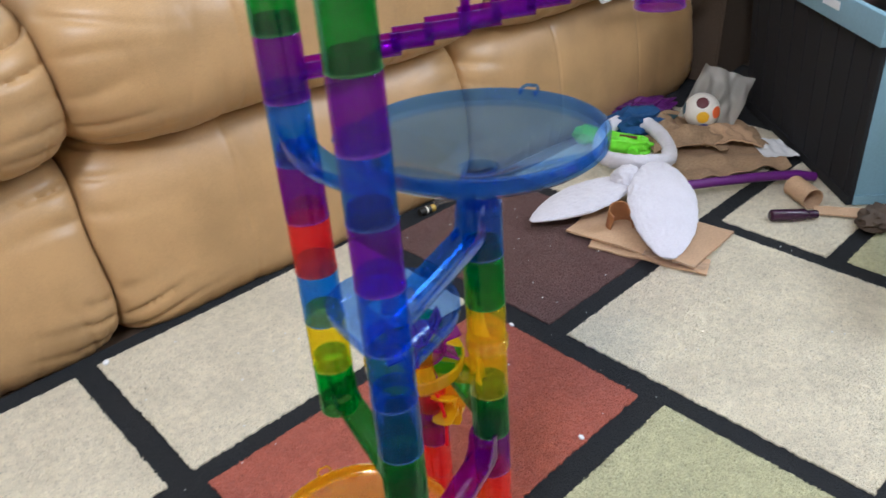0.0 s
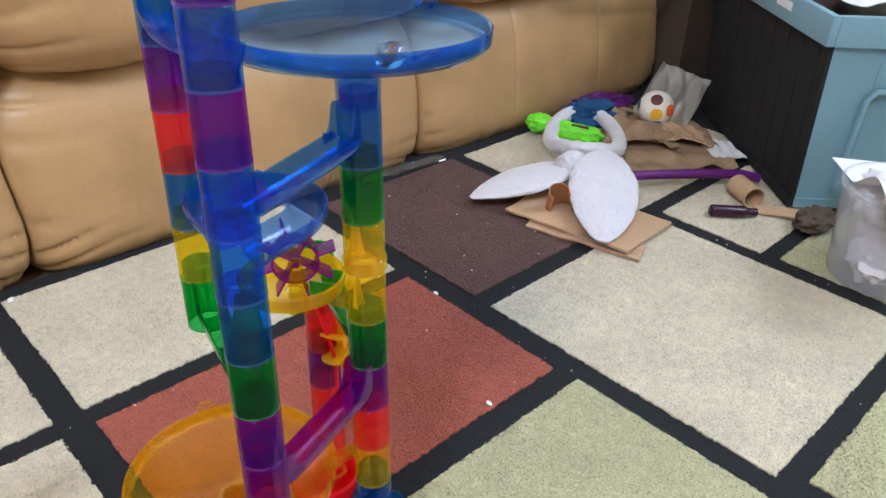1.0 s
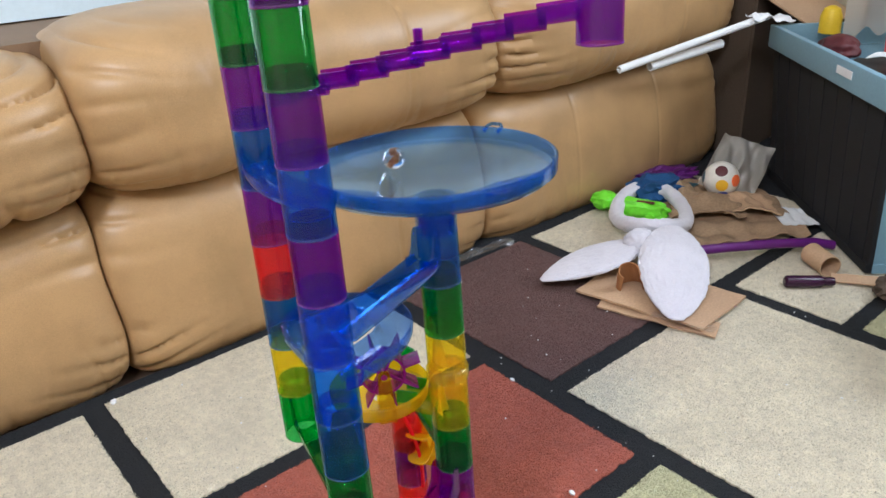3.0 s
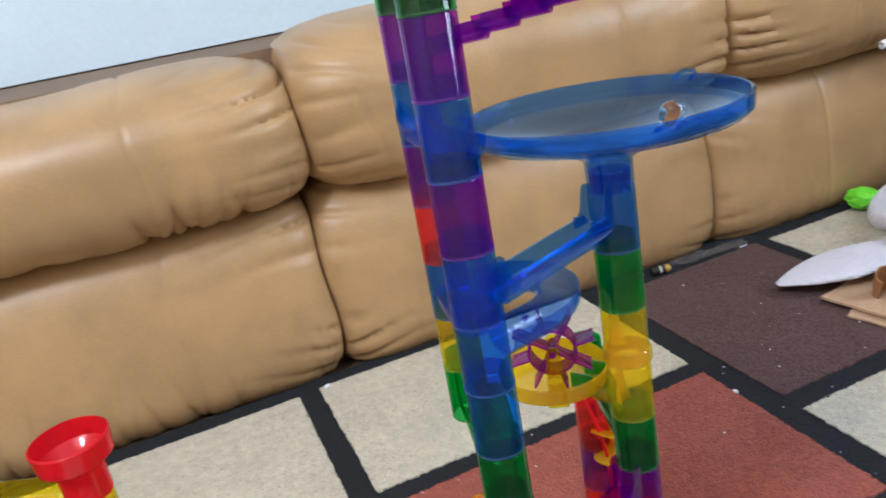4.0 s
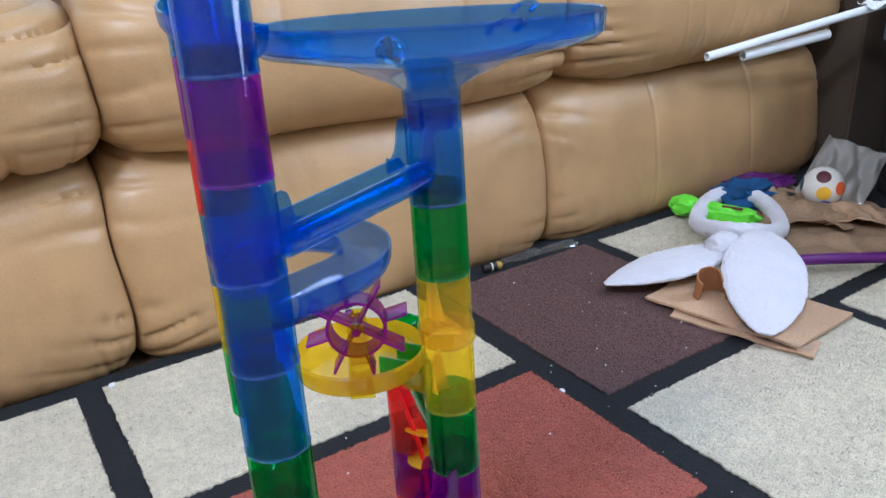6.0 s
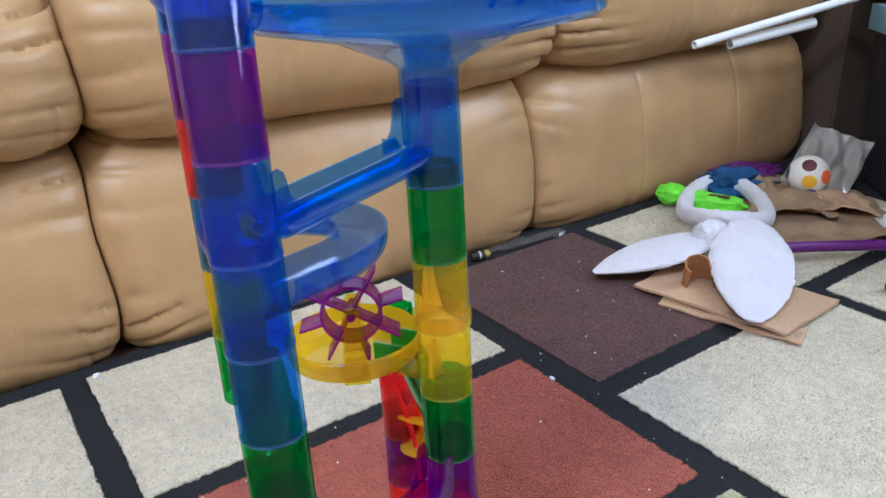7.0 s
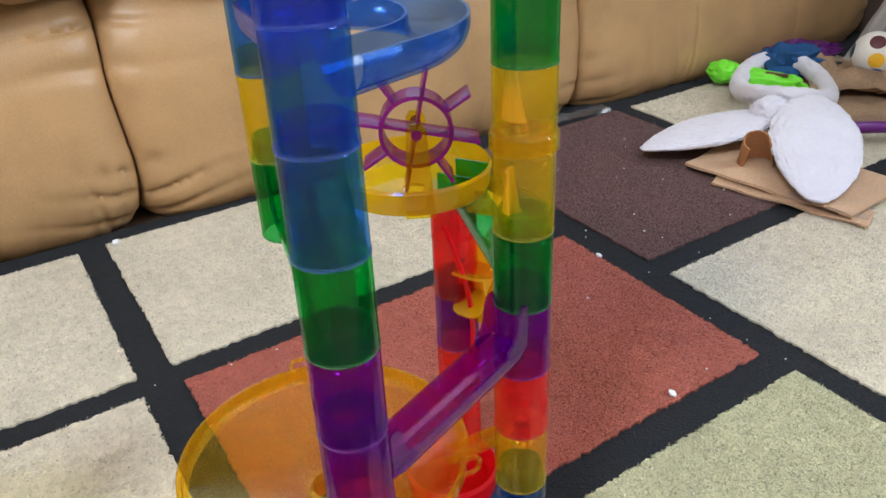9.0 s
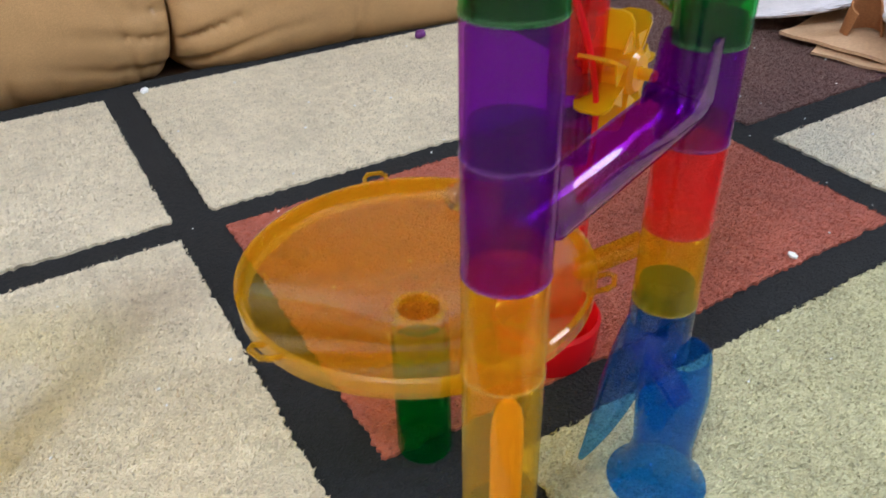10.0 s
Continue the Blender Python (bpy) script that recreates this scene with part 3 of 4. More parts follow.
def ramp(name, a, b, mat, label, sag=0.0, **kw):
    """An open half pipe between two columns, with raised ears at its ends."""
    pa, pb = Vector(a), Vector(b)
    d = (pb - pa)
    flat = Vector((d.x, d.y, 0)).normalized()
    pts = []
    for k in range(25):
        u = k / 24
        p = pa + d * u
        p.z -= sag * math.sin(math.pi * u)
        pts.append(p - FOOT)
    start, stop = pts[0] + flat * 0.0135, pts[-1] - flat * 0.0135
    inside = [p for p in pts if (p - pts[0]).length > 0.014 and (p - pts[-1]).length > 0.014]
    ob = part(name, sweep(channel(**kw), [start] + inside + [stop]), mat, run, label)
    for end, sgn in ((start, 1), (stop, -1)):
        ear = bmesh.new()
        side = flat.cross(Vector((0, 0, 1)))
        slope = d.z / Vector((d.x, d.y, 0)).length
        lift = kw.get("lip", 0.005)
        # a lobe that rises beside the column and runs out in a hollow curve along the lip
        line = [(-0.003, 0.024), (0.0006, 0.0246), (0.0028, 0.0228), (0.0040, 0.0190), (0.0046, 0.0140), (0.0060, 0.0096), (0.0086, 0.0064), (0.0120, lift + 0.0004), (0.0120, 0.0), (-0.003, 0.0)]
        for s in (-1, 1):
            q = [end + side * s * (kw.get("r", 0.0100) - 0.0008) + flat * sgn * x + Vector((0, 0, z + sgn * x * slope)) for x, z in line]
            lo = [ear.verts.new(p - side * 0.0008) for p in q]
            hi = [ear.verts.new(p + side * 0.0008) for p in q]
            ear.faces.new(lo)
            ear.faces.new(hi[::-1])
            for i in range(len(q)):
                j = (i + 1) % len(q)
                ear.faces.new((lo[i], hi[i], hi[j], lo[j]))
        part("ramp_ear", ear, mat, ob)
    return ob


ramp("ramp", (*AR, 0.424), (*AF, 0.411), RAMP_BLUE, "blue half-pipe ramp", lip=0.0075)
ramp("ramp", (*AL, 0.294), (*AF, 0.284), GREEN, "green half-pipe ramp")
ramp("ramp", (*AS, 0.266), (*AR, 0.252), GREEN, "green half-pipe ramp")
ramp("ramp", (*AR, 0.222), (*AF, 0.205), PIPE_PURPLE, "glossy purple half-pipe ramp", r=0.0112, lip=0.004)

# stepped purple rail from the high cup over the bowl to the back column
rail = None
ra, rb = local(*AT, 0.592), local(*AL, 0.545)
flat = Vector((rb.x - ra.x, rb.y - ra.y, 0))
length = flat.length
flat.normalize()
STEPS = 10
for k in range(STEPS):
    u0, u1 = 0.013 + (length - 0.026) * k / STEPS, 0.013 + (length - 0.026) * (k + 1.25) / STEPS
    z = ra.z + (rb.z - ra.z) * (k + 0.5) / STEPS
    a, b = ra + flat * u0, ra + flat * min(u1, length - 0.012)
    a.z, b.z = z + 0.0005, z - 0.0015
    ob = part("rail_step", sweep(channel(0.0095, 0.0014, 0.003, 8), [a, b]), PURPLE, None if k == 0 else rail)
    if k == 0:
        rail = ob
        rail.parent, rail.name = run, "stepped_rail"
        rail["label"] = "stepped purple rail"
mid = (ra + rb) / 2
part("rail_post", lathe([(0.0032, -0.012), (0.0032, 0.012), (0.0020, 0.012), (0.0020, -0.012)], 16, m=Matrix.Translation(mid + flat.cross(Vector((0, 0, 1))) * 0.011)), PURPLE, run, "short purple post")


def bowl(name, axis, z, r, mat, label, hole, neck, drop, phase=20):
    """A shallow dish with an upright rim, three clips and a neck."""
    prof = [(r - 0.001, z), (r + 0.0006, z - 0.001), (r, z - 0.010), (r - 0.004, z - 0.0135), (r * 0.53, z - 0.6 * drop - 0.003), (hole + 0.010, z - drop - 0.002), (0.0150, z - drop - 0.006), (0.0147, neck),
            (0.0132, neck), (0.0132, z - drop - 0.005), (hole, z - drop + 0.0012), (hole + 0.0014, z - drop + 0.0012), (hole + 0.004, z - drop + 0.0005), (r * 0.53, z - 0.6 * drop - 0.001), (r - 0.005, z - 0.0115), (r - 0.0022, z - 0.009), (r - 0.0022, z - 0.0008)]
    bm = lathe(prof, 72, m=Matrix.Translation(local(*axis, 0)))
    for n, f in enumerate(bm.faces):
        f.material_index = 1 if n % len(prof) in (0, 1, 2, 9, 10, 11, 14, 15, 16) else 0
    ob = part(name, bm, [mat, rim(mat, 0.24 if mat == BOWL_ORANGE else 0.06)], run, label)
    for k in range(3):
        a = radians(phase + 120 * k)
        c = bmesh.new()
        pts = [local(axis[0] + (r + o) * math.cos(a + s), axis[1] + (r + o) * math.sin(a + s), z - 0.004 + dz) for o, s, dz in ((-0.001, -0.07, 0), (0.005, -0.07, 0.003), (0.008, -0.04, 0.004), (0.008, 0.04, 0.004), (0.005, 0.07, 0.003), (-0.001, 0.07, 0))]
        sweep(circle(0.0014, 8), pts, bm=c)
        part("clip", c, rim(mat), ob)
    return ob


bowl("bowl", AR, 0.497, 0.085, BOWL_BLUE, "wide clear blue spinning bowl", 0.011, 0.443, 0.029)
bowl("bowl", AL, 0.129, 0.0865, BOWL_ORANGE, "wide clear orange spinning bowl", 0.011, 0.074, 0.031, 78)
part("stem", lathe([(0.0155, 0.076), (0.0155, 0.001), (0.0137, 0.001), (0.0137, 0.076)], 36, m=Matrix.Translation(local(*AL, 0))), GREEN, run, "green stem under the orange bowl")
# gutter from back column round to the front column
sw = [local(AL[0] - 0.006 * math.sin(math.pi * k / 14) - 0.013 * math.sin(math.pi * k / 14), AL[1] + (AF[1] - AL[1]) * k / 14, 0.511 - 0.016 * k / 14) for k in range(1, 14)]
part("gutter", sweep(channel(0.0095, 0.0014, 0.004), sw), BLUE, run, "curved blue gutter")
# orange arm from right column to orange bowl
arm = [local(AR[0] + (AL[0] - AR[0]) * u, AR[1] + (AL[1] - AR[1]) * u, 0.158 - 0.075 * u) for u in [0.12, 0.2, 0.28, 0.36]]
part("arm", sweep(channel(0.0062, 0.0014, 0.002), arm), ORANGE, run, "orange feeding arm")


# loop of blue half pipe on the front column
LC, LR = Vector((0.283, 0.372)), 0.032
dv = LC - Vector(AF)
ang, off = math.atan2(dv.y, dv.x), math.asin(LR / dv.length)
LOOP = [(AF[0] + d * math.cos(ang + off), AF[1] + d * math.sin(ang + off)) for d in (0.0135, 0.025, 0.036)]
LOOP += [(LC.x + LR * math.cos(a), LC.y + LR * math.sin(a)) for a in [ang + off + math.pi / 2 - k * (math.pi + 2 * off) / 30 for k in range(31)]]
LOOP += [(AF[0] + d * math.cos(ang - off), AF[1] + d * math.sin(ang - off)) for d in (0.036, 0.025, 0.0135)]
LOOP = [(x, y, 0.3965 - 0.011 * i / (len(LOOP) - 1)) for i, (x, y) in enumerate(LOOP)]
part("loop", sweep(channel(0.0128, 0.0014, 0.0035, 16), [local(*p) for p in LOOP]), LOOP_BLUE, run, "curved blue loop of half pipe")

# yellow dish that carries the paddle wheel
DISH = (0.325, 0.412)
part("dish", lathe([(0.0388, 0.308), (0.0400, 0.3065), (0.0398, 0.2995), (0.0382, 0.2955), (0.034, 0.2935), (0.006, 0.292), (0.006, 0.2935), (0.033, 0.295), (0.0372, 0.2985), (0.0384, 0.3065)], 72, m=Matrix.Translation(local(*DISH, 0))), SOLID_YELLOW, run, "yellow dish under the wheel")
arm = [local(DISH[0] + (AR[0] - DISH[0]) * u, DISH[1] + (AR[1] - DISH[1]) * u, 0.296) for u in (0.56, 0.66, 0.78)]
part("arm", sweep(channel(0.010, 0.0016, 0.006), arm), YELLOW, run, "yellow arm on the column")
part("outlet_cup", sweep(channel(0.011, 0.0014, 0.010), [local(DISH[0] + (AR[0] - DISH[0]) * u + 0.004, DISH[1] + (AR[1] - DISH[1]) * u + 0.004, 0.296) for u in (0.30, 0.45, 0.60)]), GREEN, run, "green open trough")
WHEEL = Vector((0.3140, 0.3855, 0.3352))
AXIS = 62
axd = Vector((math.cos(radians(AXIS)), math.sin(radians(AXIS)), 0))
for s in (-1, 1):
    foot = local(*(WHEEL + axd * 0.010 * s))
    bm = bmesh.new()
    sd = axd.cross(Vector((0, 0, 1)))
    q = [foot + sd * x + Vector((0, 0, z)) for x, z in ((-0.007, -0.0405), (0.007, -0.0405), (0.0045, 0.002), (0.0025, 0.005), (-0.0025, 0.005), (-0.0045, 0.002))]
    lo, hi = [bm.verts.new(p - axd * 0.0009) for p in q], [bm.verts.new(p + axd * 0.0009) for p in q]
    bm.faces.new(lo)
    bm.faces.new(hi[::-1])
    for i in range(6):
        bm.faces.new((lo[i], hi[i], hi[(i + 1) % 6], lo[(i + 1) % 6]))
    part("wheel_post", bm, YELLOW, run, "yellow upright of the wheel")

SOLID_PURPLE = plastic("deep_purple_plastic", (0.8, 0.36, 0.8), (0.48, 0.02, 0.46), 0.45)


def paddle_wheel():
    """Rim band, cross spokes, hub and eight outer paddles; turns about its local z."""
    bm = lathe([(0.0168, -0.0075), (0.0168, 0.0075), (0.0149, 0.0075), (0.0149, -0.0075)], 48)
    solid([(0.0025, -0.011), (0.0025, 0.011)], 12, bm=bm)
    return bm


wheel = part("paddle_wheel", paddle_wheel(), SOLID_PURPLE, run, "purple paddle wheel with eight blades")
spoke = finish("spoke", box(0.0146, 0.0016, 0.0125, (0.0082, 0, 0), 0.0004), SOLID_PURPLE)
for k in range(4):
    ob = new("spoke", spoke)
    ob.parent = wheel
    ob.matrix_basis = pose(0, 0, 0, 0, 0, 90 * k + 10)
blade = finish("paddle", box(0.0130, 0.0015, 0.017, (0.0228, 0, 0), 0.0005), SOLID_PURPLE)
for k in range(8):
    ob = new("paddle", blade)
    ob.parent = wheel
    ob.matrix_basis = pose(0, 0, 0, 0, 0, 45 * k + 10)
WHEEL_POSE = Matrix.Translation(local(*WHEEL)) @ Matrix(((-axd.y, 0, axd.x, 0), (axd.x, 0, axd.y, 0), (0, 1, 0, 0), (0, 0, 0, 1)))
wheel.matrix_basis = WHEEL_POSE

# back column: red housing with an orange spinner, red catch tray
hd = Vector((0.88, -0.47, 0))
bm = sweep(circle(0.0017, 10), [local(AS[0], AS[1], 0.236) + hd * (-0.007 + 0.006 * math.sin(math.pi * k / 16) + 0.016 * k / 16) + Vector((-0.46, -0.88, 0)) * (0.014 + 0.006 * math.sin(math.pi * k / 16)) - Vector((0, 0, 0.098 * k / 16)) for k in range(17)], up=(0.46, 0.88, 0))
part("guard", bm, SOLID_RED, run, "curved red guard strip")
spinner = part("spinner", lathe([(0.0075, -0.011), (0.0095, -0.009), (0.0095, 0.009), (0.0075, 0.011), (0.0030, 0.011), (0.0030, -0.011)], 24), DEEP_ORANGE, run, "orange cupped spinner")
solid_axle = solid([(0.0022, -0.018), (0.0026, -0.016), (0.0026, 0.016), (0.0022, 0.018)], 14)
part("axle", solid_axle, DEEP_ORANGE, spinner)
tab = [(0.008, -0.0082), (0.022, -0.0082), (0.0252, -0.0066), (0.0264, -0.0034), (0.0264, 0.0034), (0.0252, 0.0066), (0.022, 0.0082), (0.008, 0.0082)]
cup = bmesh.new()
low, high = [cup.verts.new((x, -0.0007, z)) for x, z in tab], [cup.verts.new((x, 0.0007, z)) for x, z in tab]
cup.faces.new(low)
cup.faces.new(high[::-1])
for i in range(8):
    cup.faces.new((low[i], high[i], high[(i + 1) % 8], low[(i + 1) % 8]))
# slanting pocket wall behind the tab
for z in (-0.0076, 0.0070):
    w = [cup.verts.new(v) for v in ((0.009, 0.0, z), (0.019, 0.0, z), (0.0125, 0.0085, z), (0.009, 0.0, z + 0.0008), (0.019, 0.0, z + 0.0008), (0.0125, 0.0085, z + 0.0008))]
    cup.faces.new(w[:3])
    cup.faces.new(w[5:2:-1])
    for i in range(3):
        cup.faces.new((w[i], w[i + 3], w[(i + 1) % 3 + 3], w[(i + 1) % 3]))
cup = finish("cup", cup, SOLID_YELLOW)
for k in range(7):
    ob = new("cup", cup)
    ob.parent = spinner
    ob.matrix_basis = pose(0, 0, 0, 0, 0, 360 / 7 * k)
spinner.matrix_basis = Matrix.Translation(local(0.404, 0.464, 0.190)) @ pose(0, 0, 0, 90, 0, 25) @ Matrix.Scale(1.3, 4)
part("catch_tray", lathe([(0.033, 0.034), (0.035, 0.031), (0.034, 0.008), (0.030, 0.002), (0.004, 0.002), (0.004, 0.010), (0.020, 0.009), (0.029, 0.013), (0.0325, 0.033)], 48, m=Matrix.Translation(local(AS[0] - 0.012, AS[1] - 0.004, 0))), SOLID_RED, run, "round red catch tray")
part("post", lathe([(0.0147, 0.056), (0.016, 0.02), (0.026, 0.004), (0.026, 0.001), (0.0137, 0.006), (0.0133, 0.056)], 36, m=Matrix.Translation(local(*AS, 0))), RED, run, "red foot")

# blue forked foot of the right column
foot = bmesh.new()
for side in (-1,):
    yaw = radians(185)
    d = Vector((math.cos(yaw), math.sin(yaw), 0))
    pts, wid = [], []
    for k in range(17):
        u = k / 16
        out = 0.009 + 0.021 * math.sin(math.pi * u * 0.5) ** 0.8 + 0.014 * u ** 4
        pts.append(local(*AR, 0.107 - 0.068 * u) + d * out)
        wid.append(0.0130 - 0.0115 * u ** 2.2)
    inner = d.cross(Vector((0, 0, 1)))
    rows = []
    for p, w in zip(pts, wid):
        ring = []
        for k in range(9):
            a = -1.25 + 2.5 * k / 8
            ring.append(p + inner * w * math.sin(a) + d * w * (math.cos(a) - 0.5))
        rows.append(ring)
    outv = [[foot.verts.new(p + d * 0.0008) for p in r] for r in rows]
    inv2 = [[foot.verts.new(p - d * 0.0008) for p in r] for r in rows]
    for i in range(16):
        for k in range(8):
            foot.faces.new((outv[i][k], outv[i][k + 1], outv[i + 1][k + 1], outv[i + 1][k]))
            foot.faces.new((inv2[i][k], inv2[i + 1][k], inv2[i + 1][k + 1], inv2[i][k + 1]))
        for k, fl in ((0, 0), (8, 1)):
            foot.faces.new((outv[i][k], outv[i + 1][k], inv2[i + 1][k], inv2[i][k]))
    for i in (0, 16):
        for k in range(8):
            foot.faces.new((outv[i][k], inv2[i][k], inv2[i][k + 1], outv[i][k + 1]))
part("fin", foot, FOOT_BLUE, run, "curved blue fin")
outer = [(0.0152, 0.090), (0.0164, 0.082), (0.0176, 0.072), (0.0178, 0.062), (0.0164, 0.044), (0.0152, 0.028), (0.0175, 0.014), (0.0225, 0.005), (0.0265, 0.001)]
part("flared_foot", lathe(outer + [(r - 0.0015, z) for r, z in reversed(outer)], 40, m=Matrix.Translation(local(*AR, 0) + Vector((0.0065, -0.0095, 0)))), FOOT_BLUE, run, "flared blue foot")
part("foot_socket", lathe([(0.0154, 0.088), (0.0150, RIGHT - 0.0005), (0.0126, RIGHT), (0.0126, RIGHT + 0.011), (0.0112, RIGHT + 0.011), (0.0112, 0.088)], 36, m=Matrix.Translation(local(*AR, 0))), BLUE, run, "blue socket")
sp = [local(*AR, 0.103 - 0.0050 * k) + Vector((0.876, -0.481, 0)) * (-0.011 + 0.0036 * k) + Vector((-0.481, -0.876, 0)) * (0.010 + 0.0032 * k) for k in range(6)]
part("spout", sweep(circle(0.006, 14), sp), BLUE, run, "blue spout")

# ---- the marble ----
marble = single("marble", blob(0.008, 0.008, 0.008, 0, sub=4), GLASS, "clear glass marble with an amber swirl", "marble", smooth=180)
# a brown vane inside stands in for the reflection on the clear glass
vane = bmesh.new()
sweep([(-0.0022, -0.0003), (0.0022, -0.0003), (0.0022, 0.0003), (-0.0022, 0.0003)], [(0.0012 * math.sin(k), 0.0012 * math.cos(k), -0.005 + 0.00125 * k) for k in range(9)], bm=vane, up=(0.3, 1, 0))
part("reflection_vane", vane, SUEDE, marble, "amber swirl in the glass")


def bowl_floor(r):
    return float(np.interp(r, [0.011, 0.045, 0.080], [0.470, 0.4795, 0.4855]))


TURNS = [(0, -190), (0.1, -125), (0.2, -75), (0.3, -37), (0.5, 37), (0.8, 165), (1.0, 251), (1.5, 457), (2.0, 660), (2.2, 790), (3.3, 1315), (3.5, 1470), (3.8, 1642), (4.0, 1750), (4.3, 1985), (4.5, 2082),
         (4.7, 2230), (4.9, 2410), (5.0, 2480), (5.2, 2710), (5.4, 2850), (5.6, 3030), (5.8, 3210), (6.0, 3390), (6.2, 3590), (6.6, 3950)]
RADII = [(0, 0.073), (0.3, 0.072), (0.8, 0.067), (1.5, 0.064), (2.0, 0.050), (2.2, 0.050), (3.3, 0.042), (4.3, 0.040), (5.0, 0.030), (5.5, 0.021), (6.2, 0.018), (6.45, 0.013), (6.6, 0.003)]


def between(table, t):
    return float(np.interp(t, [r[0] for r in table], [r[1] for r in table]))


def marble_rows():
    rows = []
    n = 0
    while n <= 65:
        t = n / 10
        a, r = radians(between(TURNS, t)), between(RADII, t)
        p = Vector((AR[0] + r * math.cos(a), AR[1] + r * math.sin(a), bowl_floor(r) + 0.0085))
        rows.append((t, p))
        n += 1
    rows += [(6.6, Vector((*AR, 0.470))), (6.7, Vector((*AR, 0.432)))]
    for u, t in ((0.25, 6.78), (0.5, 6.86), (0.75, 6.94), (1.0, 7.02)):
        rows.append((t, Vector((AR[0] + (AF[0] - AR[0]) * u, AR[1] + (AF[1] - AR[1]) * u, 0.4235 - 0.013 * u))))
    rows.append((7.1, Vector((*AF, 0.396))))
    for i, t in ((4, 7.2), (12, 7.25), (20, 7.3), (27, 7.35), (33, 7.4), (36, 7.44)):
        rows.append((t, Vector(LOOP[i])))
    rows += [(7.5, Vector((*AF, 0.366))), (7.7, Vector((*AF, 0.356))), (7.8, Vector((0.275, 0.356, 0.360))), (7.9, Vector((0.318, 0.380, 0.352))), (8.02, Vector((0.340, 0.396, 0.310))), (8.2, Vector((0.345, 0.425, 0.294))), (8.35, Vector((0.365, 0.450, 0.285))), (8.45, Vector((*AS, 0.270))), (8.6, Vector((0.371, 0.417, 0.261))), (8.7, Vector((*AR, 0.252))), (8.85, Vector((*AR, 0.205))), (9.0, Vector((*AR, 0.150))), (9.1, Vector((0.334, 0.382, 0.138)))]
    for t, a in ((9.2, 30), (9.3, 75), (9.4, 125), (9.5, 175), (9.6, 228), (9.7, 280), (9.8, 328), (9.9, 367), (10.0, 404)):
        rows.append((t, Vector((AL[0] + 0.073 * math.cos(radians(a)), AL[1] + 0.073 * math.sin(radians(a)), 0.1235))))
    return rows


# ---- second toy beside the run ----
stand = thing("marble_funnel", "red toy funnel on a yellow tube with a yellow track", "toy", pose(-0.005, 0.475, 0))
part("funnel", lathe([(0.0250, 0.337), (0.0265, 0.336), (0.0250, 0.321), (0.0160, 0.314), (0.0158, 0.291), (0.0138, 0.291), (0.0138, 0.313), (0.016, 0.3165), (0.0235, 0.323)], 40), SOLID_RED, stand, "red funnel")
for k in range(6):
    ob = new("tube", tube_mesh(0.0465, YELLOW, "tube"))
    ob.parent = stand
    ob.location = (0, 0, 0.012 + 0.0465 * k)
part("foot", lathe([(0.0155, 0.013), (0.034, 0.006), (0.034, 0.001), (0.0137, 0.004), (0.0137, 0.013)], 36), YELLOW, stand)
part("track", sweep(channel(0.011, 0.0016, 0.006), [(-0.014 - 0.012 * k, 0.004 * k, 0.298 + 0.001 * k) for k in range(9)]), YELLOW, stand, "yellow open track")

# ---- the crate ----
CA = 49.0
crate = thing("crate", "light blue crate with black side panels, full of odds and ends", "crate", pose(1.352, 0.470, 0, 0, 0, CA))
CL, CW, RIM0, RIM1 = 0.56, 0.38, 0.303, 0.352


def crate_wall(p0, p1, mat, name, label, ribs, shrink=0.03):
    """A leaning wall panel with ribs, from the floor to under the rim."""
    a, b = Vector((*p0, 0)), Vector((*p1, 0))
    d = (b - a).normalized()
    n = Vector((d.y, -d.x, 0))
    L = (b - a).length
    bm = bmesh.new()

    def slab(u0, u1, z0, z1, o0, o1):
        v = []
        for u in (u0, u1):
            for z in (z0, z1):
                for o in (o0, o1):
                    v.append(bm.verts.new(a + d * (u + (L / 2 - u) * shrink * (1 - z / RIM0)) + n * (o - 0.022 * (1 - z / RIM0)) + Vector((0, 0, z))))
        for f in ((0, 1, 3, 2), (4, 6, 7, 5), (0, 4, 5, 1), (2, 3, 7, 6), (0, 2, 6, 4), (1, 5, 7, 3)):
            bm.faces.new([v[i] for i in f])
    slab(0.0, L, 0.004, RIM0, -0.010, -0.002)
    panel = part(name, bm, mat, crate, label, smooth=0)
    for k in range(ribs):
        bm = bmesh.new()
        u = L * (k + 0.5) / ribs
        slab(u - 0.006, u + 0.006, 0.02, RIM0 - 0.01, -0.003, -0.0003)
        part("rib", bm, mat, panel, smooth=0)
    bm = bmesh.new()
    slab(0.0, L, 0.004, 0.022, -0.003, 0.002)
    part("foot_rail", bm, mat, panel, smooth=0)


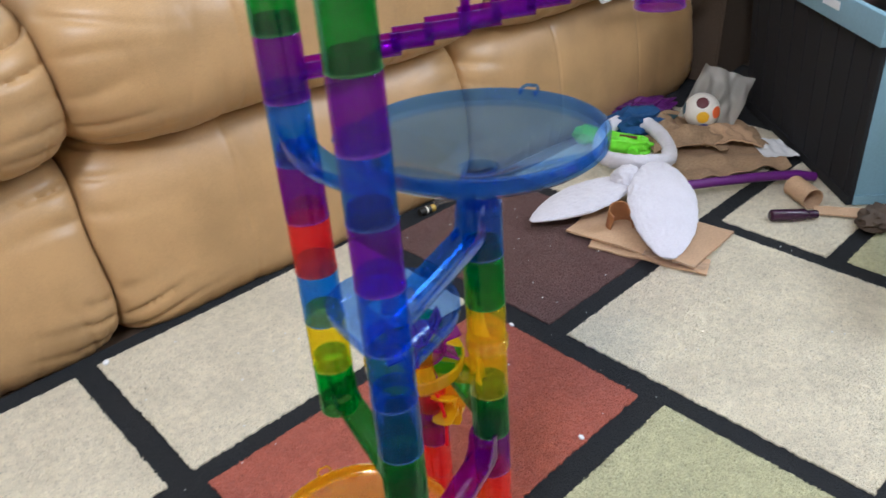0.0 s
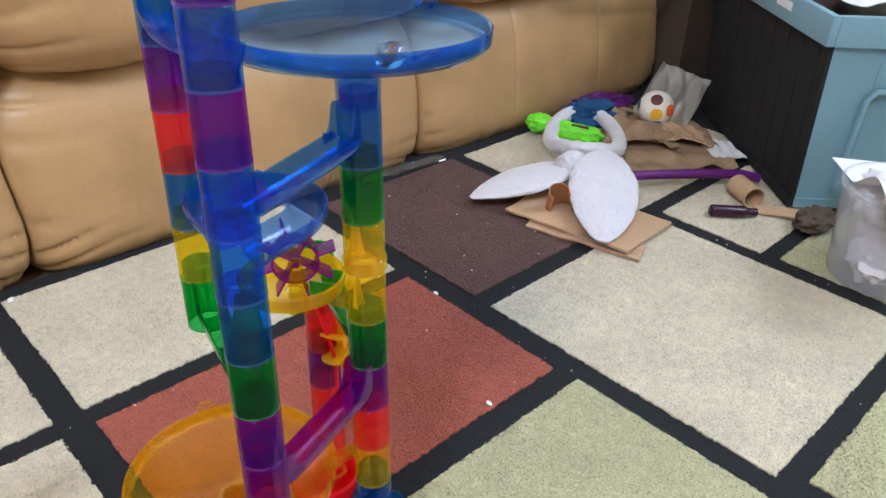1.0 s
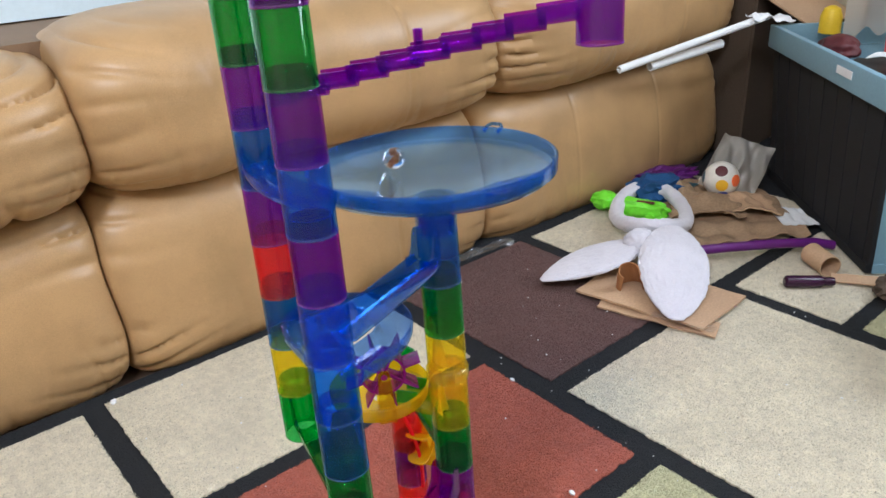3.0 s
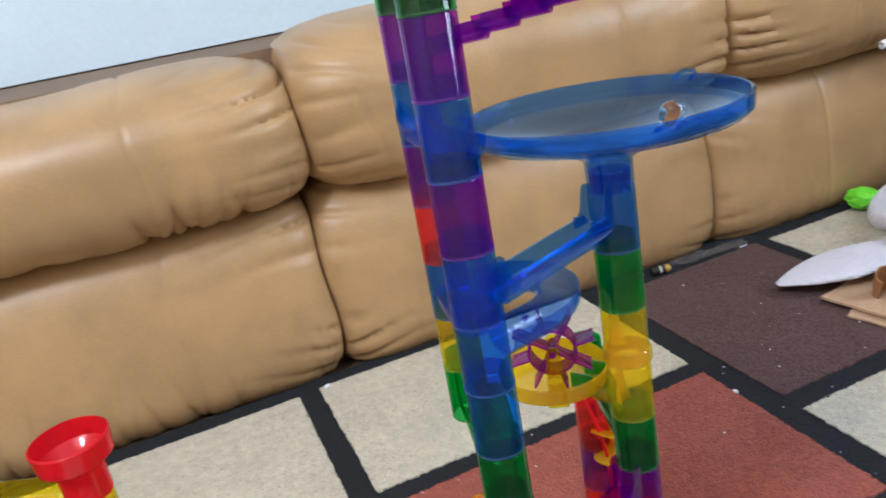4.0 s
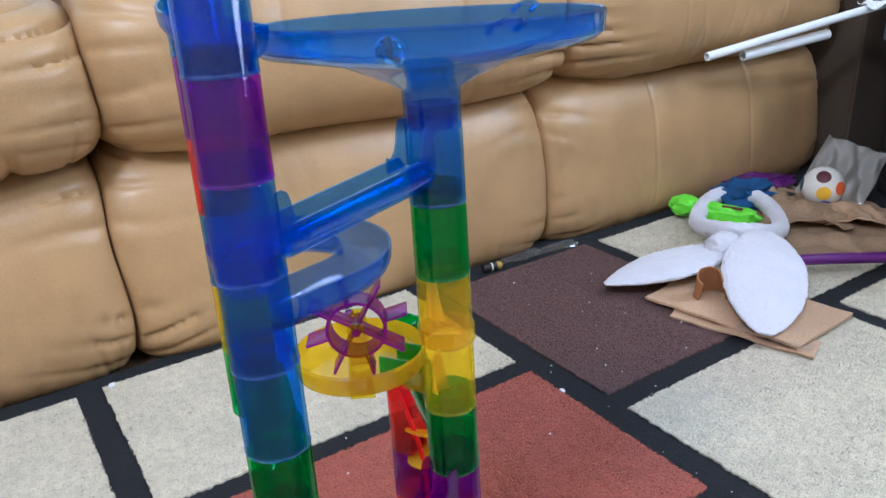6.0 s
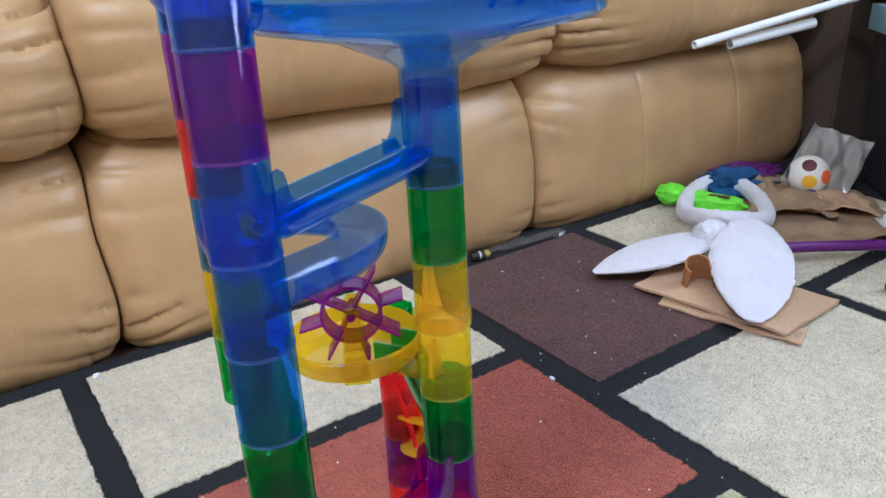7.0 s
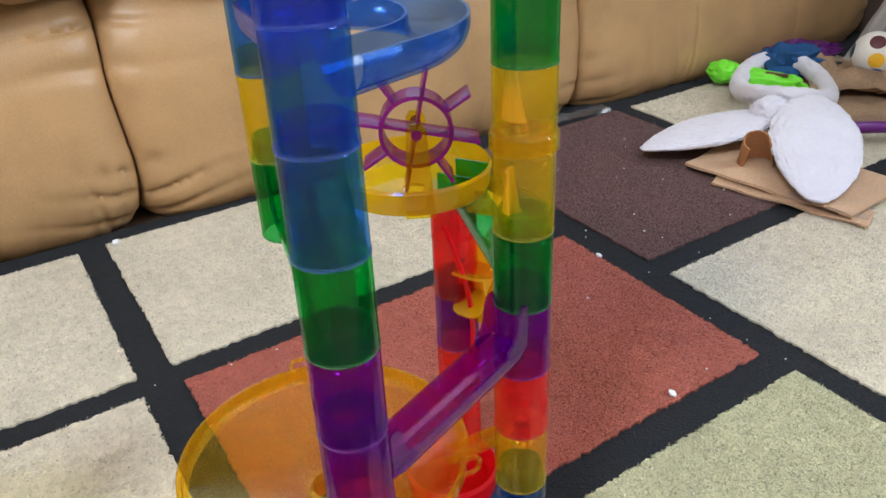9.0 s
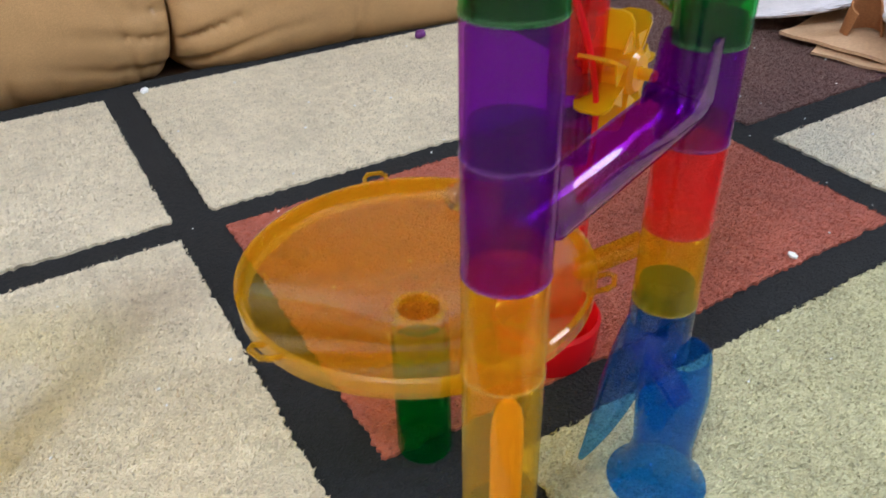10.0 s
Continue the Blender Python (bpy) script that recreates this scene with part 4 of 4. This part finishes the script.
crate_wall((0, -0.0105), (0, 0.0105 - CW), CRATE_BLUE, "end_panel", "light blue end panel", 2, 0.116)
crate_wall((CL, 0), (0, 0), CRATE_BLACK, "side_panel", "black ribbed side panel", 9, 0.079)
crate_wall((CL, 0.0105 - CW), (CL, -0.0105), CRATE_BLUE, "end_panel", "light blue end panel", 2, 0.116)
crate_wall((0, -CW), (CL, -CW), CRATE_BLACK, "side_panel", "black ribbed side panel", 9, 0.079)
part("bottom", box(CL - 0.06, CW - 0.06, 0.006, (CL / 2, -CW / 2, 0.008)), CRATE_BLACK, crate, smooth=0)
rim = bmesh.new()
for w, d, x, y in ((CL + 0.02, 0.014, CL / 2, 0.003), (CL + 0.02, 0.014, CL / 2, -CW - 0.003), (0.014, CW - 0.008, -0.003, -CW / 2), (0.014, CW - 0.008, CL + 0.003, -CW / 2)):
    box(w, d, RIM1 - RIM0, (x, y, (RIM0 + RIM1) / 2), 0.003, bm=rim)
part("rim", rim, CRATE_BLUE, crate, "light blue rim")
for x, s in ((0.0, -1), (CL, 1)):
    slot = [(x + s * 0.004, -CW / 2 + 0.058 * math.cos(q), 0.268 + 0.017 * math.sin(q)) for q in [2 * math.pi * k / 24 for k in range(25)]]
    hold = part("hand_hold", sweep(circle(0.004, 8), slot, up=(1, 0, 0.01)), CRATE_BLUE, crate, "raised oval hand hold")
    bm = bmesh.new()
    near, far = [[bm.verts.new((x + s * o, y, z)) for _, y, z in slot[:-1]] for o in (0.003, -0.010)]
    bm.faces.new(near)
    bm.faces.new(far[::-1])
    for k in range(24):
        bm.faces.new((near[k], far[k], far[(k + 1) % 24], near[(k + 1) % 24]))
    part("dark_recess", bm, CRATE_BLACK, hold, smooth=0)
part("sticker", box(0.062, 0.0016, 0.014, (0.17, 0.0112, 0.332)), WHITE, crate, "small pale worn sticker")
grip = bmesh.new()
sweep(circle(0.006, 8), [(0.010, -0.09, 0.04), (-0.002, -0.09, 0.215), (-0.003, -0.10, 0.230), (-0.003, -0.28, 0.230), (-0.002, -0.29, 0.215), (0.010, -0.29, 0.04)], bm=grip, up=(1, 0.01, 0))
part("end_frame", grip, CRATE_BLUE, crate, "raised frame on the end panel")

C = crate.matrix_world


def in_crate(x, y, z, rx=0, ry=0, rz=0):
    return C @ pose(x, y, z, rx, ry, rz)


single("dark_clothes", blob(0.225, 0.145, 0.15, 0.2, 3, 3, power=0.7), BLACK, "dark bundled cloth filling the crate", "cloth", in_crate(0.28, -0.19, 0.162))
single("maroon_pouch", blob(0.05, 0.036, 0.026, 0.25, 2, 5), MAROON, "maroon pouch in the crate", "pouch", in_crate(0.40, -0.075, 0.330))
single("white_paper", sheet([(-0.09, -0.06, 0), (0.09, -0.06, 0), (0.09, 0.06, 0), (-0.08, 0.05, 0)], 0.0012, wave=0.03, freq=3, seed=3), WHITE, "crumpled white paper in the crate", "paper", in_crate(0.20, -0.155, 0.328, 0, 0, 30))
single("clear_case", box(0.12, 0.05, 0.008, (0, 0, 0), 0.002), FILM, "clear plastic case in the crate", "case", in_crate(0.10, -0.22, 0.318, 0, 0, -20))
single("pink_case", box(0.09, 0.07, 0.012, (0, 0, 0), 0.003), PINK, "pink plastic case in the crate", "case", in_crate(0.06, -0.29, 0.315, 8, 0, 20))
rod = lathe([(0.010, -0.09), (0.012, -0.06), (0.012, 0.06), (0.010, 0.09), (0.007, 0.09), (0.007, -0.09)], 20)
single("brown_rod", rod, KRAFT, "brown padded rod across the crate", "rod", in_crate(0.32, -0.16, 0.352, 90, 0, 65))
single("beige_sleeve", blob(0.05, 0.04, 0.03, 0.3, 4, 8), CARD, "beige cloth scrap in the crate", "cloth", in_crate(0.30, -0.33, 0.345))
single("pink_stick", sweep(circle(0.008, 10), [(0, 0, 0), (0.01, 0.0, 0.10), (0.02, 0.0, 0.24), (0.028, 0.002, 0.36)]), PINK, "flat pink stick upright in the crate", "stick", in_crate(0.45, -0.20, 0.28))
single("teal_tray", box(0.42, 0.03, 0.06, (0, 0, 0), 0.006), TEAL, "dark teal tray standing behind the crate", "tray", pose(2.03, 0.62, 0.35, 0, 0, 96))
single("yellow_cup", solid([(0.018, 0), (0.030, 0.004), (0.030, 0.05), (0.022, 0.072), (0.008, 0.08)], 24), LEMON, "yellow plastic cup upside down in the crate", "cup", in_crate(0.52, -0.10, 0.335) @ Matrix.Scale(0.75, 4))
single("clear_wrap", sheet([(-0.10, 0, 0), (0.10, 0, 0), (0.09, 0.02, 0.16), (-0.09, 0.02, 0.16)], 0.0008, wave=0.02, freq=5, seed=9), FILM, "clear plastic wrap standing in the crate", "wrap", in_crate(0.50, -0.20, 0.33, 0, 0, -70))

# rolled papers lying from the sofa seat to the crate
for n, (a, b, r) in enumerate((((1.317, 1.0, 0.305), (1.70, 0.905, 0.372), 0.008), ((1.405, 0.99, 0.298), (1.60, 0.95, 0.322), 0.010))):
    a, b = Vector(a), Vector(b)
    bm = lathe([(r, 0), (r, (b - a).length), (r - 0.002, (b - a).length), (r - 0.002, 0)], 20, m=(b - a).to_track_quat("Z", "Y").to_matrix().to_4x4())
    single("paper_roll", bm, WHITE, "thin white rolled paper stick jutting from the crate" if n == 0 else "short white rolled paper tube", "paper roll", Matrix.Translation(a))
single("paper_flag", sheet([(-0.05, -0.02, 0), (0.05, -0.02, 0), (0.05, 0.02, 0), (-0.05, 0.02, 0)], 0.001, wave=0.015, freq=4, seed=4), WHITE, "folded white paper at the crate's edge", "paper", pose(1.70, 0.90, 0.362, 10, 5, -30))

# cardboard box by the wall, flap hanging out
cbox = thing("cardboard_box", "open dark brown cardboard box between sofa and wall", "box", pose(1.925, 1.18, 0, 0, 0, 8))
# sides and bottom are painted as lying in shade, the flap as lit
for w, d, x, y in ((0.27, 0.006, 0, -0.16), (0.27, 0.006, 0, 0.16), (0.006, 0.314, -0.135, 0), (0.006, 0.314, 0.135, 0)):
    part("side", box(w, d, 0.40, (x, y, 0.2)), SHADED_CARD_DARK_CLOTH, cbox, smooth=0)
part("bottom", box(0.258, 0.308, 0.006, (0, 0, 0.004)), SHADED_CARD_DARK_CLOTH, cbox, smooth=0)
part("flap", box(0.26, 0.16, 0.005, (0, -0.08, 0), 0.001, m=pose(0, -0.162, 0.402, 28, 0, 0)), CARD, cbox, "folded-out flap", smooth=0)

# wall outlet
outlet = thing("wall_outlet", "ivory double wall outlet", "outlet", pose(X1 - 0.004, 0.765, 0.385, 0, 0, -90))
part("plate", box(0.078, 0.006, 0.122, (0, 0, 0), 0.002), IVORY, outlet)
for s in (-1, 1):
    face = part("socket", solid([(0.0165, 0), (0.0165, 0.003), (0.015, 0.004)], 24, m=Matrix.Translation((0, -0.003, 0.0195 * s)) @ pose(0, 0, 0, 90, 0, 0)), IVORY, outlet)
    for w, h, x, z in ((0.002, 0.009, -0.0063, 0.003), (0.002, 0.007, 0.0063, 0.003), (0.005, 0.005, 0, -0.008)):
        part("slot", box(w, 0.001, h, (x, -0.0073, 0.0195 * s + z)), BLACK, face, smooth=0)

# ---- things on the rug, by the crate ----
single("cardboard_sheet", sheet([(0.952, 0.770, 0), (1.00, 0.545, 0), (1.145, 0.560, 0), (1.10, 0.80, 0)], 0.004, wave=0.006, freq=4, seed=2), CARD, "flattened piece of pale cardboard on the rug", "cardboard", pose(0, 0, 0.006))
single("cardboard_flap", sheet([(0.945, 0.715, 0), (1.005, 0.525, 0), (1.05, 0.545, 0), (0.99, 0.735, 0)], 0.003, wave=0.003, freq=5, seed=6), CARD, "torn strip of cardboard under the sheet", "cardboard", pose(0, 0, 0.001))


single("tape_strip", sheet([(0.972, 0.625, 0), (1.004, 0.528, 0), (1.024, 0.534, 0), (0.992, 0.632, 0)], 0.0006, 14, 6, 0.003, 6, 23), THIN_FILM, "clear packing tape along the cardboard edge", "tape", pose(0, 0, 0.0115))


def plush_ear(length, width, seed, sharp=0.75, wide=0.9):
    """A flat soft ear, pointed at both ends, furry edge."""
    bm = bmesh.new()
    made = bmesh.ops.create_icosphere(bm, subdivisions=6, radius=1.0)
    for v in made["verts"]:
        d = v.co.normalized()
        u = (d.x + 1) / 2
        w = math.sin(math.pi * (0.015 + 0.97 * u) ** wide) ** sharp
        ring = math.hypot(d.y, d.z) or 1
        fuzz = 1 + 0.05 * noise.noise(d * 7 + Vector((seed, 0, 0)))
        dish = -0.25 * max(0, d.z) * (1 - abs(2 * u - 1))
        v.co = Vector((u * length, d.y / ring * w * width / 2 * fuzz, (d.z / ring * 0.013 * w + dish * 0.010) * fuzz))
    return bm


def fleece(bm, deep=0.0011):
    """Soft tufts worked into a plush body."""
    bmesh.ops.recalc_face_normals(bm, faces=bm.faces)
    bm.normal_update()
    for v, n in [(v, v.normal.copy()) for v in bm.verts]:
        v.co += n * deep * (noise.noise(v.co * 130) + 0.6 * noise.noise(v.co * 260))
    return bm


ears = thing("bunny_ear_headband", "white plush headband with two long rabbit ears lying on cardboard", "headband", pose(1.12, 0.75, 0))
einv = ears.matrix_world.inverted()


def ear_pose(a, b, roll):
    a, b = Vector(a), Vector(b)
    x = (b - a).normalized()
    y = Vector((0, 0, 1)).cross(x).normalized()
    z = x.cross(y)
    m = Matrix((x, y, z)).transposed().to_4x4()
    return einv @ Matrix.Translation(a) @ m @ pose(0, 0, 0, roll, 0, 0)


bm = plush_ear(0.226, 0.112, 1)
bm.transform(ear_pose((1.142, 0.774, 0.046), (0.934, 0.826, 0.020), 6))
part("ear", fleece(bm), PLUSH, ears, "slim ear lying flat", smooth=180)
bm = plush_ear(0.268, 0.120, 2, 0.58, 0.88)
bm.transform(ear_pose((1.188, 0.748, 0.068), (0.984, 0.585, 0.022), -4))
part("ear", fleece(bm), PLUSH, ears, "broad ear tilted up", smooth=180)
# the band lies as a U, its open ends away from the ears
band = []
along, across = Vector((math.cos(radians(40)), math.sin(radians(40)), 0)), Vector((-math.sin(radians(40)), math.cos(radians(40)), 0))
for k in range(181):
    a = radians(19 + 322 * k / 180)
    band.append(einv @ (Vector((1.282, 0.868, 0.030 + 0.016 * math.sin(a / 2) + 0.012 * math.cos(a * 2))) + along * 0.128 * math.cos(a) + across * 0.070 * math.sin(a)))
bm = sweep(circle(0.0150, 40), band, scales=[0.45, 0.75, 0.9] + [1.0] * 175 + [0.9, 0.75, 0.45])
for v in bm.verts:
    v.co += Vector((1, 1, 1)) * 0.0018 * noise.noise(v.co * 90)
part("band", fleece(bm), PLUSH, ears, "curved fur band", smooth=180)
bm = blob(0.032, 0.026, 0.024, 0.2, 6, 4)
bm.transform(einv @ pose(1.128, 0.775, 0.048))
part("knot", fleece(bm), PLUSH, ears, "round fur knot", smooth=180)

curl = bmesh.new()
grid = []
for i in range(13):
    u = i / 12
    row = []
    for k in range(25):
        v = k / 24
        a = radians(-35 + 245 * v + 18 * u)
        r = (0.021 - 0.007 * u) * (1 + 0.22 * v + 0.08 * noise.noise(Vector((u * 3, v * 4, 2))))
        top = 1.0 + 0.30 * math.sin(math.pi * v) + 0.08 * noise.noise(Vector((v * 7, 1, 5)))
        q = Vector((r * math.cos(a) * 1.25, r * math.sin(a), 0.044 * u * top))
        row.append([curl.verts.new(q), curl.verts.new(q - Vector((math.cos(a), math.sin(a), 0)) * 0.0022)])
    grid.append(row)
for i in range(12):
    for k in range(24):
        for f in (0, 1):
            curl.faces.new((grid[i][k][f], grid[i][k + 1][f], grid[i + 1][k + 1][f], grid[i + 1][k][f]))
for k in range(24):
    for i in (0, 12):
        curl.faces.new((grid[i][k][0], grid[i][k + 1][0], grid[i][k + 1][1], grid[i][k][1]))
for i in range(12):
    for k in (0, 24):
        curl.faces.new((grid[i][k][0], grid[i + 1][k][0], grid[i + 1][k][1], grid[i][k][1]))
single("suede_scrap", curl, SUEDE, "curled scrap of brown suede lying under the ears", "suede scrap", pose(1.026, 0.708, 0.011, 14, -10, -38) @ Matrix.Scale(0.92, 4))

toy = thing("toy_car", "lime green plastic toy on the rug", "toy", pose(1.300, 0.930, 0, 0, 0, -66) @ Matrix.Scale(0.74, 4))
part("body", blob(0.085, 0.030, 0.026, 0.25, 3, 7, m=pose(0.02, 0, 0.030), power=0.7), LIME, toy)
part("head", blob(0.042, 0.035, 0.027, 0.2, 3, 9, m=pose(-0.085, 0.012, 0.036)), LIME, toy)
part("stripe", box(0.05, 0.010, 0.004, (0.04, -0.012, 0.056), 0.001), MAROON, toy, "dark red stripe")
for x in (-0.03, 0.06):
    part("wheel", solid([(0.014, -0.036), (0.016, -0.03), (0.016, 0.03), (0.014, 0.036)], 20, m=pose(x, 0, 0.016, 90, 0, 0)), LIME, toy)
cloth = blob(0.058, 0.04, 0.032, 0.45, 3, 12, power=0.8)
single("navy_cloth", cloth, NAVY, "crumpled dark blue cloth on the rug", "cloth", pose(1.395, 0.945, 0.032, 0, 0, -30))
single("kraft_paper", sheet([(1.24, 0.735, 0), (1.46, 0.615, 0), (1.66, 0.885, 0), (1.44, 1.005, 0)], 0.0015, 44, 44, 0.014, 6, 5, fold=lambda u, v: 0.006 * abs(math.sin(v * 16 + 3 * u))), KRAFT, "crumpled brown kraft paper on the rug", "paper", pose(0, 0, 0.001))
def torn(points, seed, lift, mat, label):
    """A torn, buckled layer of corrugated card with a ragged rim."""
    bm = sheet(points, 0.003, 30, 20, 0.012, 5, seed, fold=lambda u, v: lift * math.sin(math.pi * u) * (0.6 + 0.4 * math.sin(v * 7 + seed)))
    for v in bm.verts:
        v.co += Vector((noise.noise(v.co * 45 + Vector((seed, 0, 0))), noise.noise(v.co * 45 + Vector((0, seed, 7))), 0)) * 0.006
    single("torn_cardboard", bm, mat, label, "cardboard", pose(0, 0, 0.016))


torn([(1.30, 0.830, 0), (1.42, 0.735, 0), (1.50, 0.800, 0), (1.40, 0.900, 0)], 3, 0.022, KRAFT, "buckled torn brown cardboard lying on kraft paper")
torn([(1.40, 0.775, 0), (1.475, 0.690, 0), (1.545, 0.775, 0), (1.47, 0.845, 0)], 8, 0.014, CARD, "torn pale cardboard scrap by the ball")
torn([(1.37, 0.925, 0), (1.44, 0.86, 0), (1.50, 0.93, 0), (1.45, 0.985, 0)], 5, 0.030, KRAFT, "bent brown cardboard flap beside blue cloth")
single("purple_bar", sweep(circle(0.009, 12), [(1.17, 0.712, 0.030), (1.20, 0.698, 0.032), (1.25, 0.668, 0.032), (1.33, 0.620, 0.030), (1.395, 0.578, 0.026), (1.425, 0.555, 0.018)]), VIOLET, "long purple plastic bar lying across paper", "bar")
roll = lathe([(0.020, -0.030), (0.020, 0.030), (0.0185, 0.030), (0.0185, -0.030)], 32)
single("cardboard_tube", roll, CARD, "empty cardboard roll lying on the rug", "tube", pose(1.345, 0.538, 0.0205, 0, 90, 240))
bottle = thing("plum_bottle", "small dark plum bottle lying on the rug", "bottle", pose(1.268, 0.518, 0.0115, 0, 90, -43) @ Matrix.Scale(0.84, 4))
part("body", solid([(0.008, -0.048), (0.013, -0.044), (0.013, 0.024), (0.008, 0.032)], 24), PLUM, bottle)
part("cap", solid([(0.0085, 0.032), (0.009, 0.034), (0.009, 0.05), (0.008, 0.052)], 20), PLUM, bottle)
single("cardboard_scrap", sheet([(1.335, 0.512, 0.002), (1.372, 0.425, 0.012), (1.352, 0.412, 0.004), (1.312, 0.496, 0.0)], 0.003, 8, 8, 0.003, 3, 1), CARD, "pale cardboard scrap by the crate", "cardboard", pose(0, 0, 0.001))
single("brown_cloth", blob(0.046, 0.030, 0.018, 0.35, 3, 21), SHADED_CARD_DARK_CLOTH, "small dark brown cloth bundle on the rug", "cloth", pose(1.345, 0.405, 0.018))

ball = thing("ball", "white toy ball with yellow, orange and blue spots", "ball", pose(1.500, 0.850, 0.055))
bm = blob(0.0385, 0.0385, 0.0385, 0.01, 5, 2, sub=4)
part("shell", bm, BALL_WHITE, ball, smooth=180)
for n, (v, mat) in enumerate((((-0.75, -0.55, -0.05), BALL_YELLOW), ((-0.05, -0.95, 0.15), BALL_ORANGE), ((-0.5, -0.5, -0.75), BALL_BLUE), ((-0.62, -0.35, 0.75), MAROON), ((-0.6, 0.75, 0.1), TEAL))):
    q = Vector(v).normalized()
    part("spot", solid([(0.013, -0.004), (0.013, 0.0), (0.009, 0.0015)], 20, m=Matrix.Translation(q * 0.0372) @ q.to_track_quat("Z", "Y").to_matrix().to_4x4()), mat, ball)
bag = sheet([(-0.075, -0.06, 0), (0.06, -0.07, 0), (0.075, 0.075, 0), (-0.05, 0.08, 0)], 0.0012, 30, 30, 0.022, 5, 8, fold=lambda u, v: 0.008 * abs(math.sin(u * 9 + v * 5)))
single("plastic_bag", bag, FILM, "crinkled milky plastic bag leaning on the crate", "bag", pose(1.545, 0.850, 0.064, 62, 16, -52) @ Matrix.Scale(0.90, 4))
single("white_sheet", sheet([(1.45, 0.67, 0), (1.50, 0.62, 0), (1.55, 0.69, 0), (1.51, 0.74, 0)], 0.001, 14, 14, 0.008, 5, 14), WHITE, "scrap of white paper by the crate", "paper", pose(0, 0, 0.012))
single("purple_cloth", blob(0.09, 0.04, 0.022, 0.4, 4, 31), VIOLET, "purple cloth by the sofa foot", "cloth", pose(1.50, 1.005, 0.020, 0, 0, -20))
single("teal_card", box(0.06, 0.04, 0.003, (0, 0, 0.003)), TEAL, "small teal card by the ball", "card", pose(1.49, 0.93, 0.02, 0, 12, 20), smooth=0)
single("plastic_strip", sheet([(0.86, 1.010, 0), (1.02, 1.002, 0), (1.03, 1.030, 0), (0.87, 1.036, 0)], 0.0008, 24, 10, 0.008, 6, 17), THIN_FILM, "flat clear plastic strip by the sofa", "plastic", pose(0, 0, 0.001))

battery = thing("battery", "small black and brass battery on the rug", "battery", pose(0.837, 1.012, 0.0075, 0, 90, -8))
part("can", solid([(0.0068, -0.017), (0.0072, -0.016), (0.0072, 0.008)], 20), BLACK, battery)
part("top", solid([(0.0072, 0.008), (0.0072, 0.016), (0.003, 0.017), (0.003, 0.019)], 20), BRASS, battery)
part("wrapper_band", lathe([(0.00745, -0.003), (0.00745, 0.0), (0.0072, 0.0), (0.0072, -0.003)], 20), IVORY, battery)

bin_ = thing("storage_bin", "milky plastic bin holding soft toys and paper", "bin", pose(1.275, 0.262, 0, 0, 0, 38))
part("wall", lathe([(0.0945, 0.148), (0.080, 0.004), (0.0, 0.002), (0.0, 0.004), (0.078, 0.006), (0.0925, 0.148)], 48, closed=False), BIN, bin_)
part("rim", lathe([(0.092, 0.155), (0.097, 0.154), (0.098, 0.148), (0.0955, 0.148), (0.0920, 0.150)], 48), BIN, bin_, "rolled milky rim")
for n, (x, y, z, r, mat) in enumerate(((-0.035, 0.03, 0.05, 0.045, PLUSH), (-0.03, -0.035, 0.055, 0.042, CARD), (0.03, 0.0, 0.06, 0.05, PLUSH), (-0.045, -0.01, 0.11, 0.038, PINK), (0.02, 0.035, 0.13, 0.045, PLUSH))):
    single("soft_toy", blob(r, r * 0.85, r * 0.8, 0.3, 3, n + 40), mat, "soft toy inside the milky bin", "toy", bin_.matrix_world @ pose(x, y, z), group="toys in the bin")
single("paper_towel", sheet([(-0.16, -0.06, 0), (0.10, -0.07, 0), (0.10, 0.07, 0), (-0.15, 0.05, 0)], 0.0012, 26, 18, 0.02, 4, 11, fold=lambda u, v: 0.02 * math.sin(u * 5)), WHITE, "white paper lying over the bin's top", "paper", bin_.matrix_world @ pose(0.0, 0.02, 0.150))

# crumbs on the rug
crumbs = bmesh.new()
rnd = random.Random(5)
spots = [(0.696, 0.658, 0.0032), (0.592, 0.441, 0.0034), (0.222, 1.008, 0.005)]
for k in range(230):
    spots.append((rnd.uniform(-0.15, 1.45), rnd.uniform(0.05, 1.01), rnd.choice((0.0007, 0.0008, 0.001, 0.0014))))
for x, y, r in spots:
    bmesh.ops.create_icosphere(crumbs, subdivisions=1, radius=1.0, matrix=pose(x, y, r * 0.5, 0, 0, rnd.uniform(0, 90)) @ Matrix.Diagonal((r * rnd.uniform(0.8, 1.8), r, r * 0.7, 1)))
single("crumbs", crumbs, WHITE, "scattered white crumbs on the rug", "crumbs", kind="stuff")
single("purple_bead", blob(0.008, 0.006, 0.006, 0.2, 3, 2, sub=2), VIOLET, "small purple bead by the sofa foot", "bead", pose(0.565, 1.004, 0.006))


def motions():
    rows = []
    for n, (t, p) in enumerate(marble_rows()):
        rows.append((t, LEAN @ Matrix.Translation(p) @ pose(0, 0, 0, 0, 0, (n * 40) % 360) @ pose(0, 0, 0, 25, 0, 0)))
    walk(marble, rows)
    turn = [(0, 20), (7.75, 20), (7.85, 5), (7.95, -60), (8.05, -125), (8.15, -185), (8.25, -235), (8.35, -275), (8.5, -315), (8.65, -340), (8.8, -352), (9.0, -358), (10.0, -360)]
    walk(wheel, [(t, WHEEL_POSE @ pose(0, 0, 0, 0, 0, a)) for t, a in turn])


motions()
